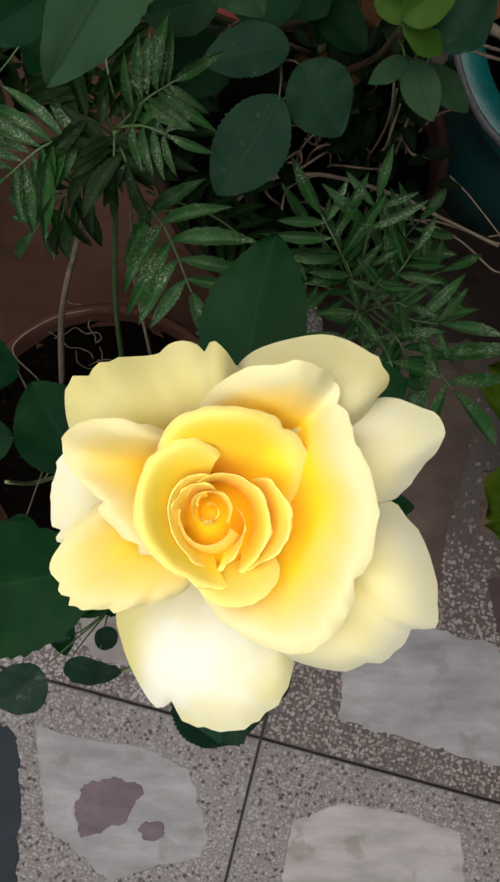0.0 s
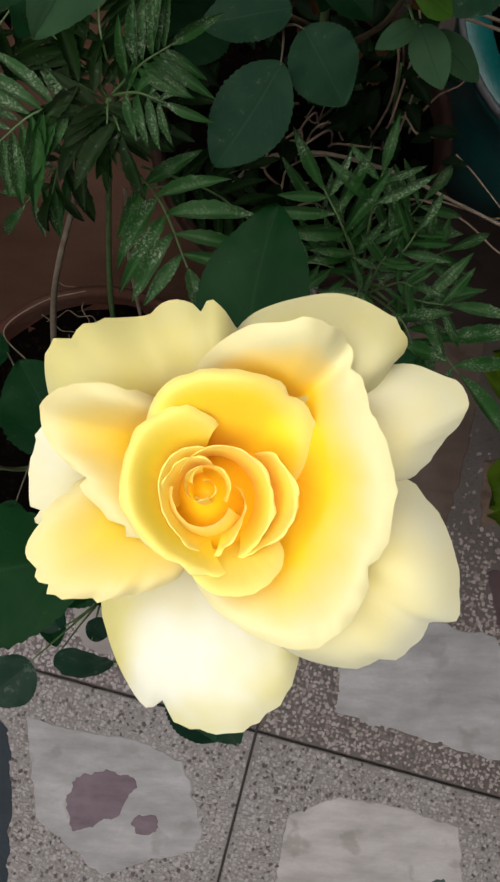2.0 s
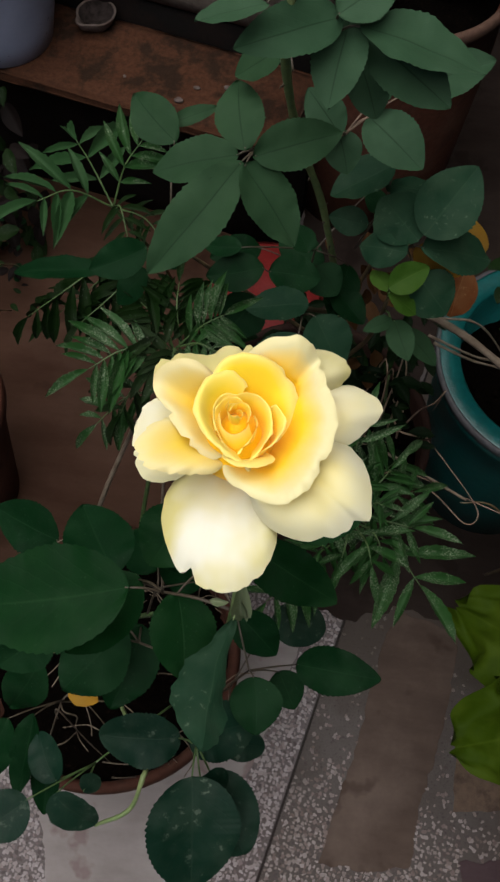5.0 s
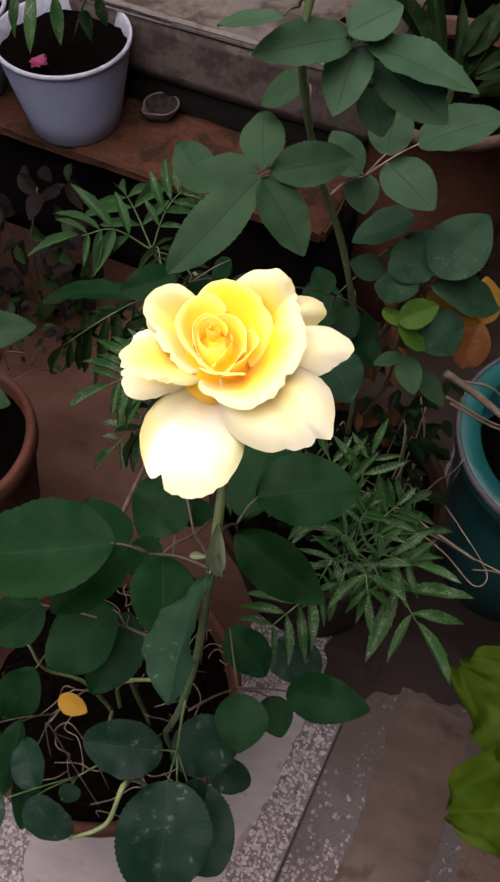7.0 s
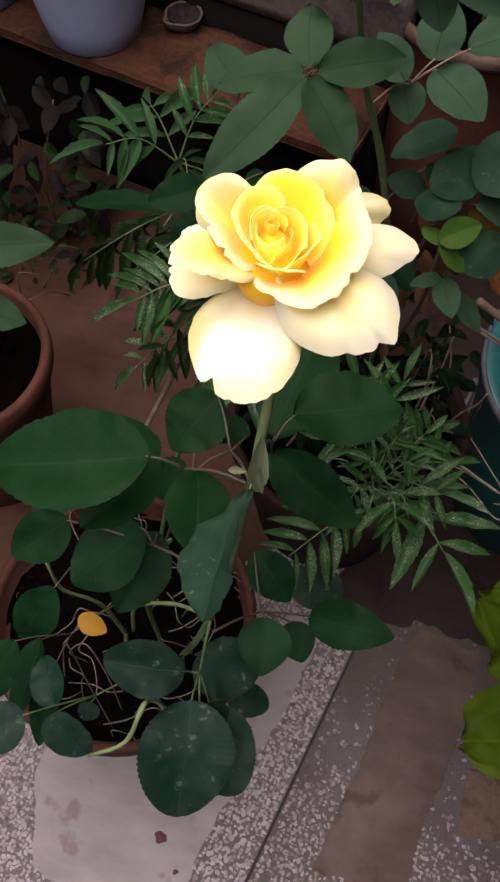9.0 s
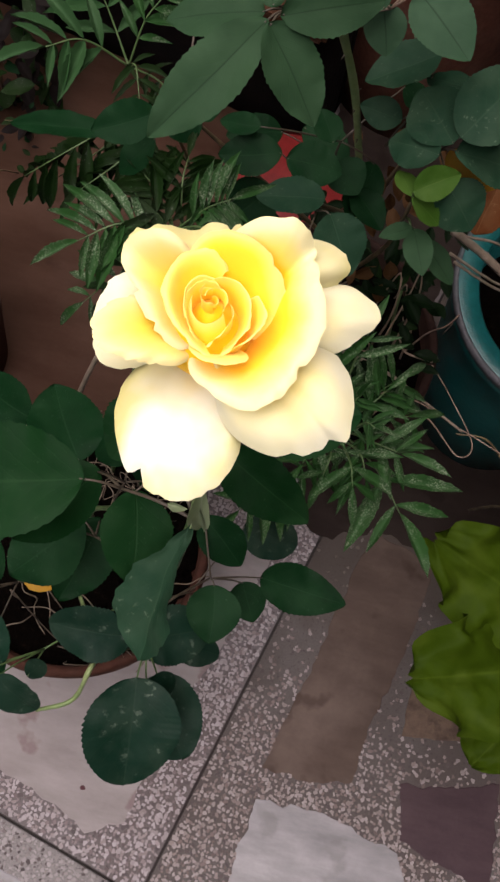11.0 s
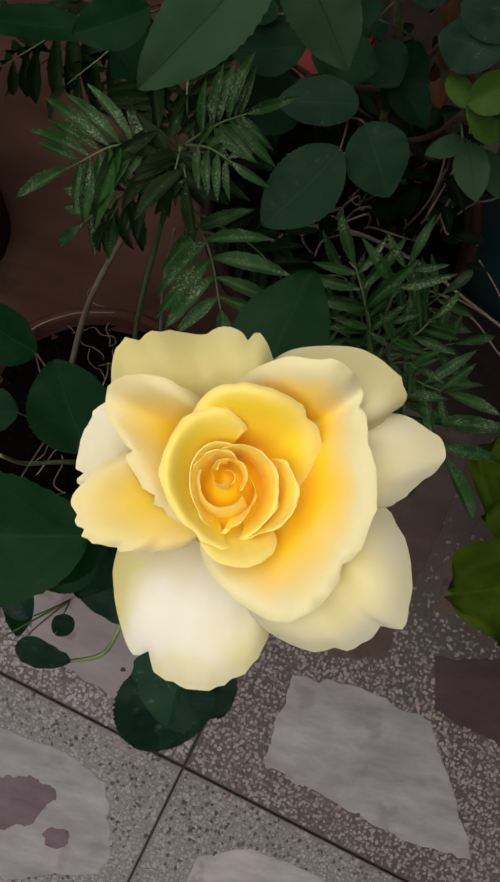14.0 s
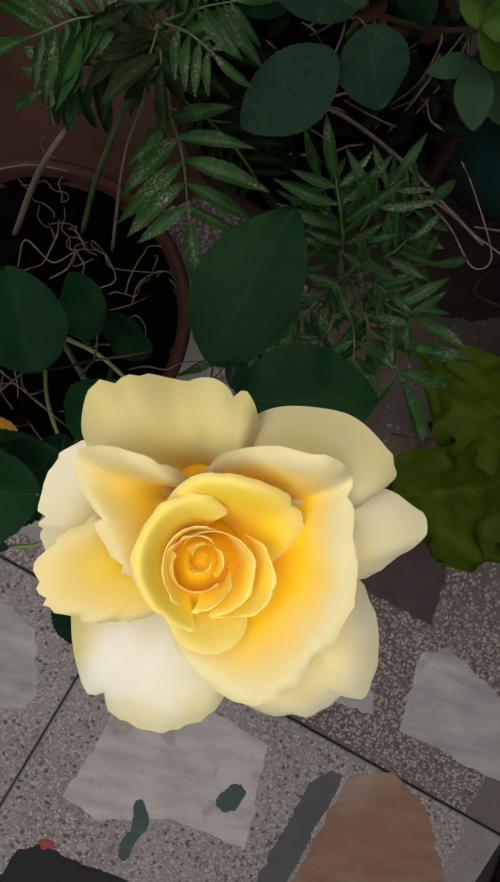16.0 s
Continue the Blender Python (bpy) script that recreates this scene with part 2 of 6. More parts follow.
DRY_ROOT = stem_material("dry_root", (0.1138, 0.0707, 0.0486), (0.2389, 0.1707, 0.1216), 0.8)


def petal_material(name, throat, middle, edge, a, b, through_share, pale=0.0):
    def build(nodes, links, bsdf):
        uv = nodes.new("ShaderNodeUVMap").outputs["UV"]
        sep = nodes.new("ShaderNodeSeparateXYZ")
        links.new(uv, sep.inputs[0])
        pos = world_coords(nodes, links)
        soft = tex_noise(nodes, links, 70, 3, 0.5, pos)
        v = calc(nodes, links, "ADD", sep.outputs[1], calc(nodes, links, "MULTIPLY", calc(nodes, links, "SUBTRACT", soft, 0.5), 0.28))
        base = ramp(nodes, links, v, (0.0, throat), (a, middle), (b, edge))
        # whitish patches: bright lit spots on the outer petals, put into their colour
        patch = ramp(nodes, links, tex_noise(nodes, links, 26, 3, 0.5, pos), (0.44, (0, 0, 0)), (0.62, (1, 1, 1)))
        base = mix(nodes, links, calc(nodes, links, "MULTIPLY", patch, pale), base, (0.72, 0.72, 0.66))
        # fine veins that run up the petal
        stretch = nodes.new("ShaderNodeMapping")
        links.new(uv, stretch.inputs["Vector"])
        stretch.inputs["Scale"].default_value = (46, 2.2, 1)
        lines = tex_noise(nodes, links, 1.0, 3, 0.6, stretch.outputs["Vector"])
        base = mix(nodes, links, calc(nodes, links, "MULTIPLY", ramp(nodes, links, lines, (0.5, (0, 0, 0)), (0.75, (1, 1, 1))), 0.04), base, throat)
        links.new(base, bsdf.inputs["Base Color"])
        bump(nodes, links, bsdf, calc(nodes, links, "MULTIPLY_ADD", lines, 0.35, soft), 0.14, 0.0012)
        see_through(nodes, links, bsdf, base, through_share)
    return material(name, build, Roughness=0.5, Specular_IOR_Level=0.25, Sheen_Weight=0.15)


# golden hearts; their orange throats also hold the shadow between the petals
INNER_PETAL = petal_material("deep_golden_petal", (0.99, 0.56, 0.003), (0.99, 0.62, 0.008), (0.98, 0.70, 0.03), 0.5, 1.0, 0.25)
GLOW_PETAL = petal_material("bright_inner_petal", (0.99, 0.62, 0.004), (0.98, 0.79, 0.05), (0.95, 0.82, 0.26), 0.5, 1.0, 0.30)
THROAT_PETAL = petal_material("throat_petal", (0.9702, 0.5510, 0.0030), (0.9604, 0.7220, 0.0300), (0.9212, 0.7695, 0.2600), 0.60, 1.03, 0.20)
MIDDLE_PETAL = petal_material("yellow_petal", (0.95, 0.44, 0.002), (0.93, 0.58, 0.014), (0.70, 0.64, 0.34), 0.50, 0.84, 0.14)
BACK_PETAL = petal_material("back_petal", (0.9310, 0.5220, 0.0027), (0.9025, 0.6480, 0.0405), (0.6935, 0.6030, 0.2970), 0.52, 0.88, 0.14)
GOLD_PETAL = petal_material("yellow_outer_petal", (0.9215, 0.4914, 0.0036), (0.8835, 0.6370, 0.0540), (0.6935, 0.6006, 0.2790), 0.52, 0.94, 0.14)
OUTER_PETAL = petal_material("cream_petal", (0.8215, 0.5306, 0.0064), (0.7041, 0.5969, 0.1588), (0.6287, 0.5638, 0.2223), 0.42, 0.78, 0.12, 0.25)
PALE_PETAL = petal_material("pale_petal", (0.7954, 0.5820, 0.0485), (0.6596, 0.6159, 0.3589), (0.6208, 0.5577, 0.2037), 0.46, 0.98, 0.12, 0.75)
TIP_PETAL = petal_material("white_tipped_petal", (0.88, 0.62, 0.05), (0.76, 0.655, 0.25), (0.68, 0.64, 0.39), 0.55, 0.90, 0.12, 0.4)


def terracotta_build(low, high, pale, moss):
    def build(nodes, links, bsdf):
        pos = world_coords(nodes, links)
        big, fine = tex_noise(nodes, links, 9, 4, 0.6, pos), tex_noise(nodes, links, 140, 5, 0.65, pos)
        base = ramp(nodes, links, fine, (0.25, low), (0.75, high))
        base = mix(nodes, links, ramp(nodes, links, big, (0.5, (0, 0, 0)), (0.75, (0.55, 0.55, 0.55))), base, pale)
        base = mix(nodes, links, ramp(nodes, links, tex_noise(nodes, links, 24, 4, 0.6, pos), (0.55, (0, 0, 0)), (0.75, (0.6, 0.6, 0.6))), base, moss)
        links.new(base, bsdf.inputs["Base Color"])
        bump(nodes, links, bsdf, calc(nodes, links, "ADD", fine, big), 0.4, 0.002)
    return build


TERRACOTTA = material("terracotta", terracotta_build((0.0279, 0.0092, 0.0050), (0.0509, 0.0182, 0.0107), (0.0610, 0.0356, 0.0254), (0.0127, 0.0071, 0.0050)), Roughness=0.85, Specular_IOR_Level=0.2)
# the same terracotta lightened and darkened: lit and shaded pots told by colour
LIT_TERRACOTTA = material("lit_terracotta", terracotta_build((0.0523, 0.0173, 0.0096), (0.0954, 0.0342, 0.0199), (0.1143, 0.0668, 0.0475), (0.0238, 0.0134, 0.0096)), Roughness=0.85, Specular_IOR_Level=0.2)
SHADED_TERRACOTTA = material("shaded_terracotta", terracotta_build((0.0108, 0.0035, 0.0019), (0.0196, 0.0070, 0.0041), (0.0235, 0.0137, 0.0097), (0.0049, 0.0028, 0.0019)), Roughness=0.85, Specular_IOR_Level=0.2)
OLD_TERRACOTTA = material("old_terracotta", terracotta_build((0.0637, 0.0343, 0.0245), (0.1177, 0.0686, 0.0490), (0.1962, 0.1570, 0.1275), (0.0441, 0.0343, 0.0270)), Roughness=0.85, Specular_IOR_Level=0.2)
RED_PLASTIC = material("red_plastic", terracotta_build((0.1069, 0.0064, 0.0057), (0.1461, 0.0114, 0.0100), (0.1069, 0.0143, 0.0128), (0.0499, 0.0086, 0.0071)), Roughness=0.6, Specular_IOR_Level=0.2)
TEAL_PAINT = material("teal_paint", terracotta_build((0.0012, 0.0514, 0.0484), (0.0025, 0.0846, 0.0817), (0.0073, 0.1087, 0.1028), (0.0073, 0.0362, 0.0332)), Roughness=0.35)
SCUFFED_RIM = material("scuffed_rim", terracotta_build((0.0199, 0.0239, 0.0279), (0.0797, 0.0757, 0.0797), (0.0120, 0.0558, 0.0518), (0.0239, 0.0199, 0.0199)), Roughness=0.7)


def bucket_build(nodes, links, bsdf):
    pos = world_coords(nodes, links)
    spots = ramp(nodes, links, tex_noise(nodes, links, 130, 2, 0.5, pos), (0.68, (0, 0, 0)), (0.72, (1, 1, 1)))
    near = ramp(nodes, links, tex_noise(nodes, links, 12, 2, 0.5, pos), (0.5, (0, 0, 0)), (0.62, (1, 1, 1)))
    base = ramp(nodes, links, tex_noise(nodes, links, 14, 4, 0.6, pos), (0.3, (0.2511, 0.2997, 0.4212)), (0.7, (0.3240, 0.3726, 0.5022)))
    links.new(mix(nodes, links, calc(nodes, links, "MULTIPLY", spots, near), base, (0.0243, 0.0162, 0.0162)), bsdf.inputs["Base Color"])


BLUE_PLASTIC = material("blue_grey_plastic", bucket_build, Roughness=0.45)
WHITE_RIM = stem_material("white_plastic_rim", (0.2414, 0.2569, 0.3017), (0.3562, 0.3792, 0.4389), 0.5)


def soil_build(nodes, links, bsdf):
    pos = world_coords(nodes, links)
    g = tex_noise(nodes, links, 160, 6, 0.7, pos)
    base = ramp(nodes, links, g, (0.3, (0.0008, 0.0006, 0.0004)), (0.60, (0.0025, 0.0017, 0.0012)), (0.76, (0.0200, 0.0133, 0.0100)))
    links.new(base, bsdf.inputs["Base Color"])
    bump(nodes, links, bsdf, g, 0.9, 0.006)


SOIL = material("dark_soil", soil_build, Roughness=1.0, Specular_IOR_Level=0.02)


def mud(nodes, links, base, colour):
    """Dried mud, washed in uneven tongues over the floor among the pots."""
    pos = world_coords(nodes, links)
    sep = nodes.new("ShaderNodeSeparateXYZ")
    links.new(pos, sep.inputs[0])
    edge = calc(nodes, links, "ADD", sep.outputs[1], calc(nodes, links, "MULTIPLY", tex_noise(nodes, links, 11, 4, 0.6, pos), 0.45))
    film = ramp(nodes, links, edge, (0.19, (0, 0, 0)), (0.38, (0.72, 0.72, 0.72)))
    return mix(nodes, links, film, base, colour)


def mortar(name, low, high, brown, dirt=None):
    def build(nodes, links, bsdf):
        pos = world_coords(nodes, links)
        fine, big = tex_noise(nodes, links, 420, 5, 0.7, pos), tex_noise(nodes, links, 3.2, 4, 0.6, pos)
        base = ramp(nodes, links, fine, (0.3, low), (0.7, high))
        base = mix(nodes, links, ramp(nodes, links, big, (0.42, (0, 0, 0)), (0.62, (0.75, 0.75, 0.75))), base, brown)
        speck = ramp(nodes, links, tex_noise(nodes, links, 260, 2, 0.5, pos), (0.62, (0, 0, 0)), (0.68, (1, 1, 1)))
        base = mix(nodes, links, calc(nodes, links, "MULTIPLY", speck, 0.75), base, (0.0405, 0.0324, 0.0324))
        if dirt:
            base = mud(nodes, links, base, dirt)
        links.new(base, bsdf.inputs["Base Color"])
        bump(nodes, links, bsdf, fine, 0.4, 0.001)
    return material(name, build, Roughness=0.8, Specular_IOR_Level=0.15)


MORTAR_FRONT = mortar("pale_terrazzo_cement", (0.1072, 0.0985, 0.0968), (0.2183, 0.2039, 0.1991), (0.1226, 0.1082, 0.1015))
MORTAR_BACK = mortar("grey_terrazzo_cement", (0.0936, 0.0823, 0.0819), (0.1318, 0.1176, 0.1178), (0.0820, 0.0666, 0.0634))
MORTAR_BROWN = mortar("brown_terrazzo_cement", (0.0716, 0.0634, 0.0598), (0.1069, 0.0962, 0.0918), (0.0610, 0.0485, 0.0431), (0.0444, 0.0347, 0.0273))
JOINT = mortar("dark_joint", (0.0271, 0.0235, 0.0226), (0.0542, 0.0498, 0.0451), (0.0363, 0.0271, 0.0271))


def chips_material(name, *stops, dirt=None):
    def build(nodes, links, bsdf):
        geo = nodes.new("ShaderNodeNewGeometry")
        base = ramp(nodes, links, geo.outputs["Random Per Island"], *stops)
        fine = tex_noise(nodes, links, 500, 3, 0.6, geo.outputs["Position"])
        base = mix(nodes, links, calc(nodes, links, "MULTIPLY", fine, 0.4), base, (0.1296, 0.1053, 0.0972))
        links.new(mud(nodes, links, base, dirt) if dirt else base, bsdf.inputs["Base Color"])
    return material(name, build, Roughness=0.6, Specular_IOR_Level=0.2)


CHIPS_PALE = chips_material("pale_marble_chips", (0.0, (0.2060, 0.1791, 0.1782)), (0.35, (0.3138, 0.2882, 0.2943)), (0.6, (0.2451, 0.2106, 0.2115)), (0.84, (0.1570, 0.1256, 0.1245)), (0.92, (0.0735, 0.0542, 0.0541)), (1.0, (0.0490, 0.0404, 0.0434)))
CHIPS_BROWN = chips_material("brown_marble_chips", (0.0, (0.1584, 0.1316, 0.1239)), (0.35, (0.2714, 0.2426, 0.2351)), (0.6, (0.1696, 0.1352, 0.1239)), (0.80, (0.1132, 0.0848, 0.0762)), (0.88, (0.0566, 0.0423, 0.0405)), (1.0, (0.0384, 0.0320, 0.0335)), dirt=(0.0444, 0.0342, 0.0275))
CHIPS_DARK = chips_material("mixed_marble_chips", (0.0, (0.155, 0.143, 0.140)), (0.3, (0.245, 0.230, 0.228)), (0.55, (0.275, 0.258, 0.254)), (0.80, (0.170, 0.152, 0.146)), (0.89, (0.062, 0.050, 0.048)), (1.0, (0.0232, 0.0199, 0.0199)))


def marble(name, low, high, vein, stain=None, amount=0.0, scale=9.0, roughness=0.6, gloss=0.18):
    def build(nodes, links, bsdf):
        pos = world_coords(nodes, links)
        stretch = nodes.new("ShaderNodeMapping")
        stretch.inputs["Rotation"].default_value, stretch.inputs["Scale"].default_value = (0, 0, 0.25), (1, 3.2, 1)
        links.new(pos, stretch.inputs["Vector"])
        bands, cloud = tex_noise(nodes, links, scale, 6, 0.62, stretch.outputs["Vector"]), tex_noise(nodes, links, scale * 0.9, 5, 0.6, pos)
        fine = tex_noise(nodes, links, 190, 5, 0.65, pos)
        base = ramp(nodes, links, bands, (0.3, low), (0.68, high))
        base = mix(nodes, links, ramp(nodes, links, cloud, (0.48, (0, 0, 0)), (0.70, (0.55, 0.55, 0.55))), base, vein)
        base = mix(nodes, links, calc(nodes, links, "MULTIPLY", fine, 0.28), base, low)
        if stain:
            blot = ramp(nodes, links, tex_noise(nodes, links, scale * 2.1, 3, 0.5, pos), (0.60, (0, 0, 0)), (0.66, (1, 1, 1)))
            base = mix(nodes, links, calc(nodes, links, "MULTIPLY", blot, amount), base, stain)
        links.new(base, bsdf.inputs["Base Color"])
        links.new(calc(nodes, links, "MULTIPLY_ADD", fine, 0.3, roughness - 0.1), bsdf.inputs["Roughness"])
        bump(nodes, links, bsdf, calc(nodes, links, "ADD", fine, bands), 0.2, 0.0012)
    return material(name, build, Specular_IOR_Level=gloss)


WHITE_MARBLE = marble("grey_white_marble", (0.1500, 0.1465, 0.1494), (0.3017, 0.2927, 0.2952), (0.1525, 0.1483, 0.1513), (0.1156, 0.1091, 0.1058), 0.35, 9.0)
CREAM_MARBLE = marble("cream_marble", (0.1982, 0.1846, 0.1785), (0.3384, 0.3171, 0.3120), (0.1987, 0.1827, 0.1730), (0.1223, 0.1064, 0.0919), 0.40, 11.0)
PINK_MARBLE = marble("pinkish_marble", (0.1664, 0.1482, 0.1420), (0.2399, 0.2185, 0.2122), (0.1393, 0.1160, 0.1109), (0.0929, 0.0389, 0.0384), 0.45)
BROWN_MARBLE = marble("brown_stone", (0.0484, 0.0335, 0.0262), (0.0836, 0.0600, 0.0478), (0.1342, 0.1030, 0.0856), (0.0330, 0.0200, 0.0147), 0.6, 7, gloss=0.08)
PURPLE_STONE = marble("purple_stone", (0.0325, 0.0181, 0.0214), (0.0528, 0.0321, 0.0355), (0.0650, 0.0419, 0.0449), scale=12)
PURPLE_PATCH = marble("purple_patch", (0.0774, 0.0541, 0.0669), (0.1257, 0.0955, 0.1113), (0.1550, 0.1246, 0.1405), scale=12)
GREEN_STONE = marble("green_stone", (0.0190, 0.0424, 0.0372), (0.0382, 0.0655, 0.0572), (0.0509, 0.0488, 0.0424), scale=14)
BLACK_STONE = marble("black_stone", (0.0028, 0.0036, 0.0052), (0.0063, 0.0079, 0.0102), (0.0087, 0.0087, 0.0107))
BLUE_STONE = marble("dark_blue_stone", (0.0079, 0.0130, 0.0190), (0.0147, 0.0221, 0.0292), (0.0127, 0.0179, 0.0221))
ORANGE_STONE = marble("orange_stone", (0.1152, 0.0639, 0.0416), (0.1699, 0.1098, 0.0780), (0.2193, 0.1950, 0.1756))
GREY_STONE = marble("slate_stone", (0.0403, 0.0415, 0.0467), (0.0593, 0.0593, 0.0655), (0.0697, 0.0676, 0.0697))
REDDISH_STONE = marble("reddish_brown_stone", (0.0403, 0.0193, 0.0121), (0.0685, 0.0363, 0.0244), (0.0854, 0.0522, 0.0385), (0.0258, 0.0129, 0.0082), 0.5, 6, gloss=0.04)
# brown stone darkened to hold the plants' shade on the floor
SHADED_STONE = marble("shaded_brown_stone", (0.0146, 0.0097, 0.0080), (0.0263, 0.0186, 0.0153), (0.0306, 0.0232, 0.0197), (0.0087, 0.0051, 0.0037), 0.5, 8, gloss=0.06)
DARK_RED_STONE = marble("dark_red_spot", (0.0446, 0.0146, 0.0178), (0.0770, 0.0275, 0.0308), (0.0648, 0.0243, 0.0259), scale=30)
RED_CHIP = marble("red_chip", (0.1592, 0.0217, 0.0217), (0.2170, 0.0361, 0.0361), (0.1447, 0.0290, 0.0290))


def wall_build(low, high, stain, scale=18):
    def build(nodes, links, bsdf):
        pos = world_coords(nodes, links)
        fine, big = tex_noise(nodes, links, 120, 6, 0.7, pos), tex_noise(nodes, links, scale, 5, 0.65, pos)
        base = ramp(nodes, links, fine, (0.3, low), (0.72, high))
        base = mix(nodes, links, ramp(nodes, links, big, (0.48, (0, 0, 0)), (0.60, (0.85, 0.85, 0.85))), base, stain)
        links.new(base, bsdf.inputs["Base Color"])
        bump(nodes, links, bsdf, calc(nodes, links, "ADD", fine, big), 0.6, 0.003)
    return build


CEMENT = material("stained_cement", wall_build((0.0829, 0.0655, 0.0554), (0.1405, 0.1162, 0.0996), (0.0543, 0.0392, 0.0332)), Roughness=0.85, Specular_IOR_Level=0.2)
CEMENT_TOP = material("peeling_cement_top", wall_build((0.0970, 0.0838, 0.0706), (0.1410, 0.1234, 0.1058), (0.0441, 0.0309, 0.0242), 14), Roughness=0.85, Specular_IOR_Level=0.2)
WHITEWASH = material("whitewashed_edge", wall_build((0.1137, 0.1012, 0.0894), (0.1533, 0.1389, 0.1252), (0.0692, 0.0565, 0.0470), 40), Roughness=0.8)
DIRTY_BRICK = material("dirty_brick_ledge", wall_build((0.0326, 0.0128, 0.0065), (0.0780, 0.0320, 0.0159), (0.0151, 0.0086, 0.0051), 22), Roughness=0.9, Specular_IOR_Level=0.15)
# near black: the shade under the ledge is put into this brick
DARK_BRICK = material("shaded_brick", wall_build((0.0026, 0.0014, 0.0010), (0.0055, 0.0026, 0.0019), (0.0014, 0.0011, 0.0009), 20), Roughness=0.9, Specular_IOR_Level=0.15)
ADDED_WALL_PLASTER = material("added_wall_plaster", wall_build((0.0713, 0.0606, 0.0520), (0.1069, 0.0927, 0.0784), (0.0570, 0.0484, 0.0428), 3), Roughness=0.9, Specular_IOR_Level=0.15)
TAN_BLOCK = material("tan_plaster_block", wall_build((0.0797, 0.0539, 0.0392), (0.1226, 0.0859, 0.0613), (0.0521, 0.0343, 0.0258), 26), Roughness=0.85, Specular_IOR_Level=0.2)
CLAY = material("pale_clay", wall_build((0.0884, 0.0663, 0.0574), (0.1412, 0.1147, 0.1015), (0.0706, 0.0486, 0.0397), 60), Roughness=0.85, Specular_IOR_Level=0.2)
# a darker clay, used for the inside of the lamp's bowl
DARK_CLAY = material("dark_clay", wall_build((0.0184, 0.0134, 0.0122), (0.0399, 0.0306, 0.0276), (0.0122, 0.0092, 0.0080), 90), Roughness=0.9, Specular_IOR_Level=0.1)
PINK_FLOWER = material("pink_flower", wall_build((0.2146, 0.0184, 0.0735), (0.3065, 0.0429, 0.1226), (0.1533, 0.0122, 0.0490), 80), Roughness=0.6)
PAPER_SEPAL = leaf_material("papery_sepal", (0.0944, 0.1471, 0.0741), (0.2023, 0.2453, 0.1349), (0.2967, 0.2942, 0.2023), roughness=0.6)

# ---- the yard floor: cast terrazzo panels with odd stone pieces set in ----
TILE_X, TILE_Y = Vector((0.968, -0.249)), Vector((0.233, 0.972))
CROSS = Vector((0.060, -0.312))


def on_floor(u, v, z=0.0):
    p = CROSS + TILE_X * u + TILE_Y * v
    return Vector((p.x, p.y, z))


bm = bmesh.new()
for corner in ((-30, -30), (30, -30), (30, 30), (-30, 30)):
    bm.verts.new((*corner, -0.012))
bm.faces.new(bm.verts[:])
ground = solid("ground", bm, JOINT, "grey cement ground of a small yard", "ground", "structure")

floor = solid("floor", box((-1.45, -1.6, -0.011), (0.72, 1.55, -0.006), bevel=0), JOINT, "terrazzo yard floor with pieces of coloured stone set into it", "floor", "structure")


def panel(u0, u1, v0, v1, mat):
    gap = 0.0019
    u0, u1, v0, v1 = u0 + gap, u1 - gap, v0 + gap, v1 - gap
    bm = bmesh.new()
    lo = [bm.verts.new(on_floor(u, v, -0.0055)) for u, v in ((u0, v0), (u1, v0), (u1, v1), (u0, v1))]
    hi = [bm.verts.new(on_floor(u, v, 0)) for u, v in ((u0, v0), (u1, v0), (u1, v1), (u0, v1))]
    bm.faces.new(hi)
    for k in range(4):
        bm.faces.new((lo[k], lo[(k + 1) % 4], hi[(k + 1) % 4], hi[k]))
    bmesh.ops.bevel(bm, geom=[e for e in bm.edges if all(abs(v.co.z) < 1e-6 for v in e.verts)], offset=0.0012, segments=2, affect="EDGES")
    return part("floor_panel", bm, mat, floor, smooth=False)


panel(-1.25, 0, 0, 1.25, MORTAR_BACK)
panel(0, 0.68, 0, 1.25, MORTAR_BROWN)
panel(-1.25, 0, -1.25, 0, MORTAR_FRONT)
panel(0, 0.68, -1.25, 0, MORTAR_FRONT)
STONES = []


def stone(outline, mat, seed, label="", ragged=0.006, proud=0.0007, worn=False):
    """A flat stone piece with a broken outline, let into the floor and a little proud of it."""
    ring = []
    pts = [Vector((*p, 0)) for p in outline]
    for _ in range(3 if worn else 0):
        pts = [q for a, b in zip(pts, pts[1:] + pts[:1]) for q in (a.lerp(b, 0.25), a.lerp(b, 0.75))]
    for a, b in zip(pts, pts[1:] + pts[:1]):
        n = max(2, int((b - a).length / 0.009))
        side = Vector((a.y - b.y, b.x - a.x, 0)).normalized()
        for k in range(n):
            p = a.lerp(b, k / n)
            ring.append(p + side * ragged * (noise.noise(p * 55 + Vector((seed, 0, 0))) + 0.5 * noise.noise(p * 190)) * (1 if worn else min(1, 4 * min(k, n - k) / n)))
    mid = sum(ring, Vector()) / len(ring)
    bm = bmesh.new()
    loops = []
    for inset, z in ((0, -0.002), (0, proud - 0.0005), (0.0014, proud)):
        loops.append([bm.verts.new(p + (mid - p).normalized() * inset + Vector((0, 0, z))) for p in ring])
    for lo, hi in zip(loops, loops[1:]):
        for k in range(len(lo)):
            bm.faces.new((lo[k], lo[(k + 1) % len(lo)], hi[(k + 1) % len(lo)], hi[k]))
    bm.faces.new(loops[-1])
    bmesh.ops.recalc_face_normals(bm, faces=bm.faces[:])
    STONES.append([(p.x, p.y) for p in ring])
    return part("stone", bm, mat, floor, label, smooth=False)


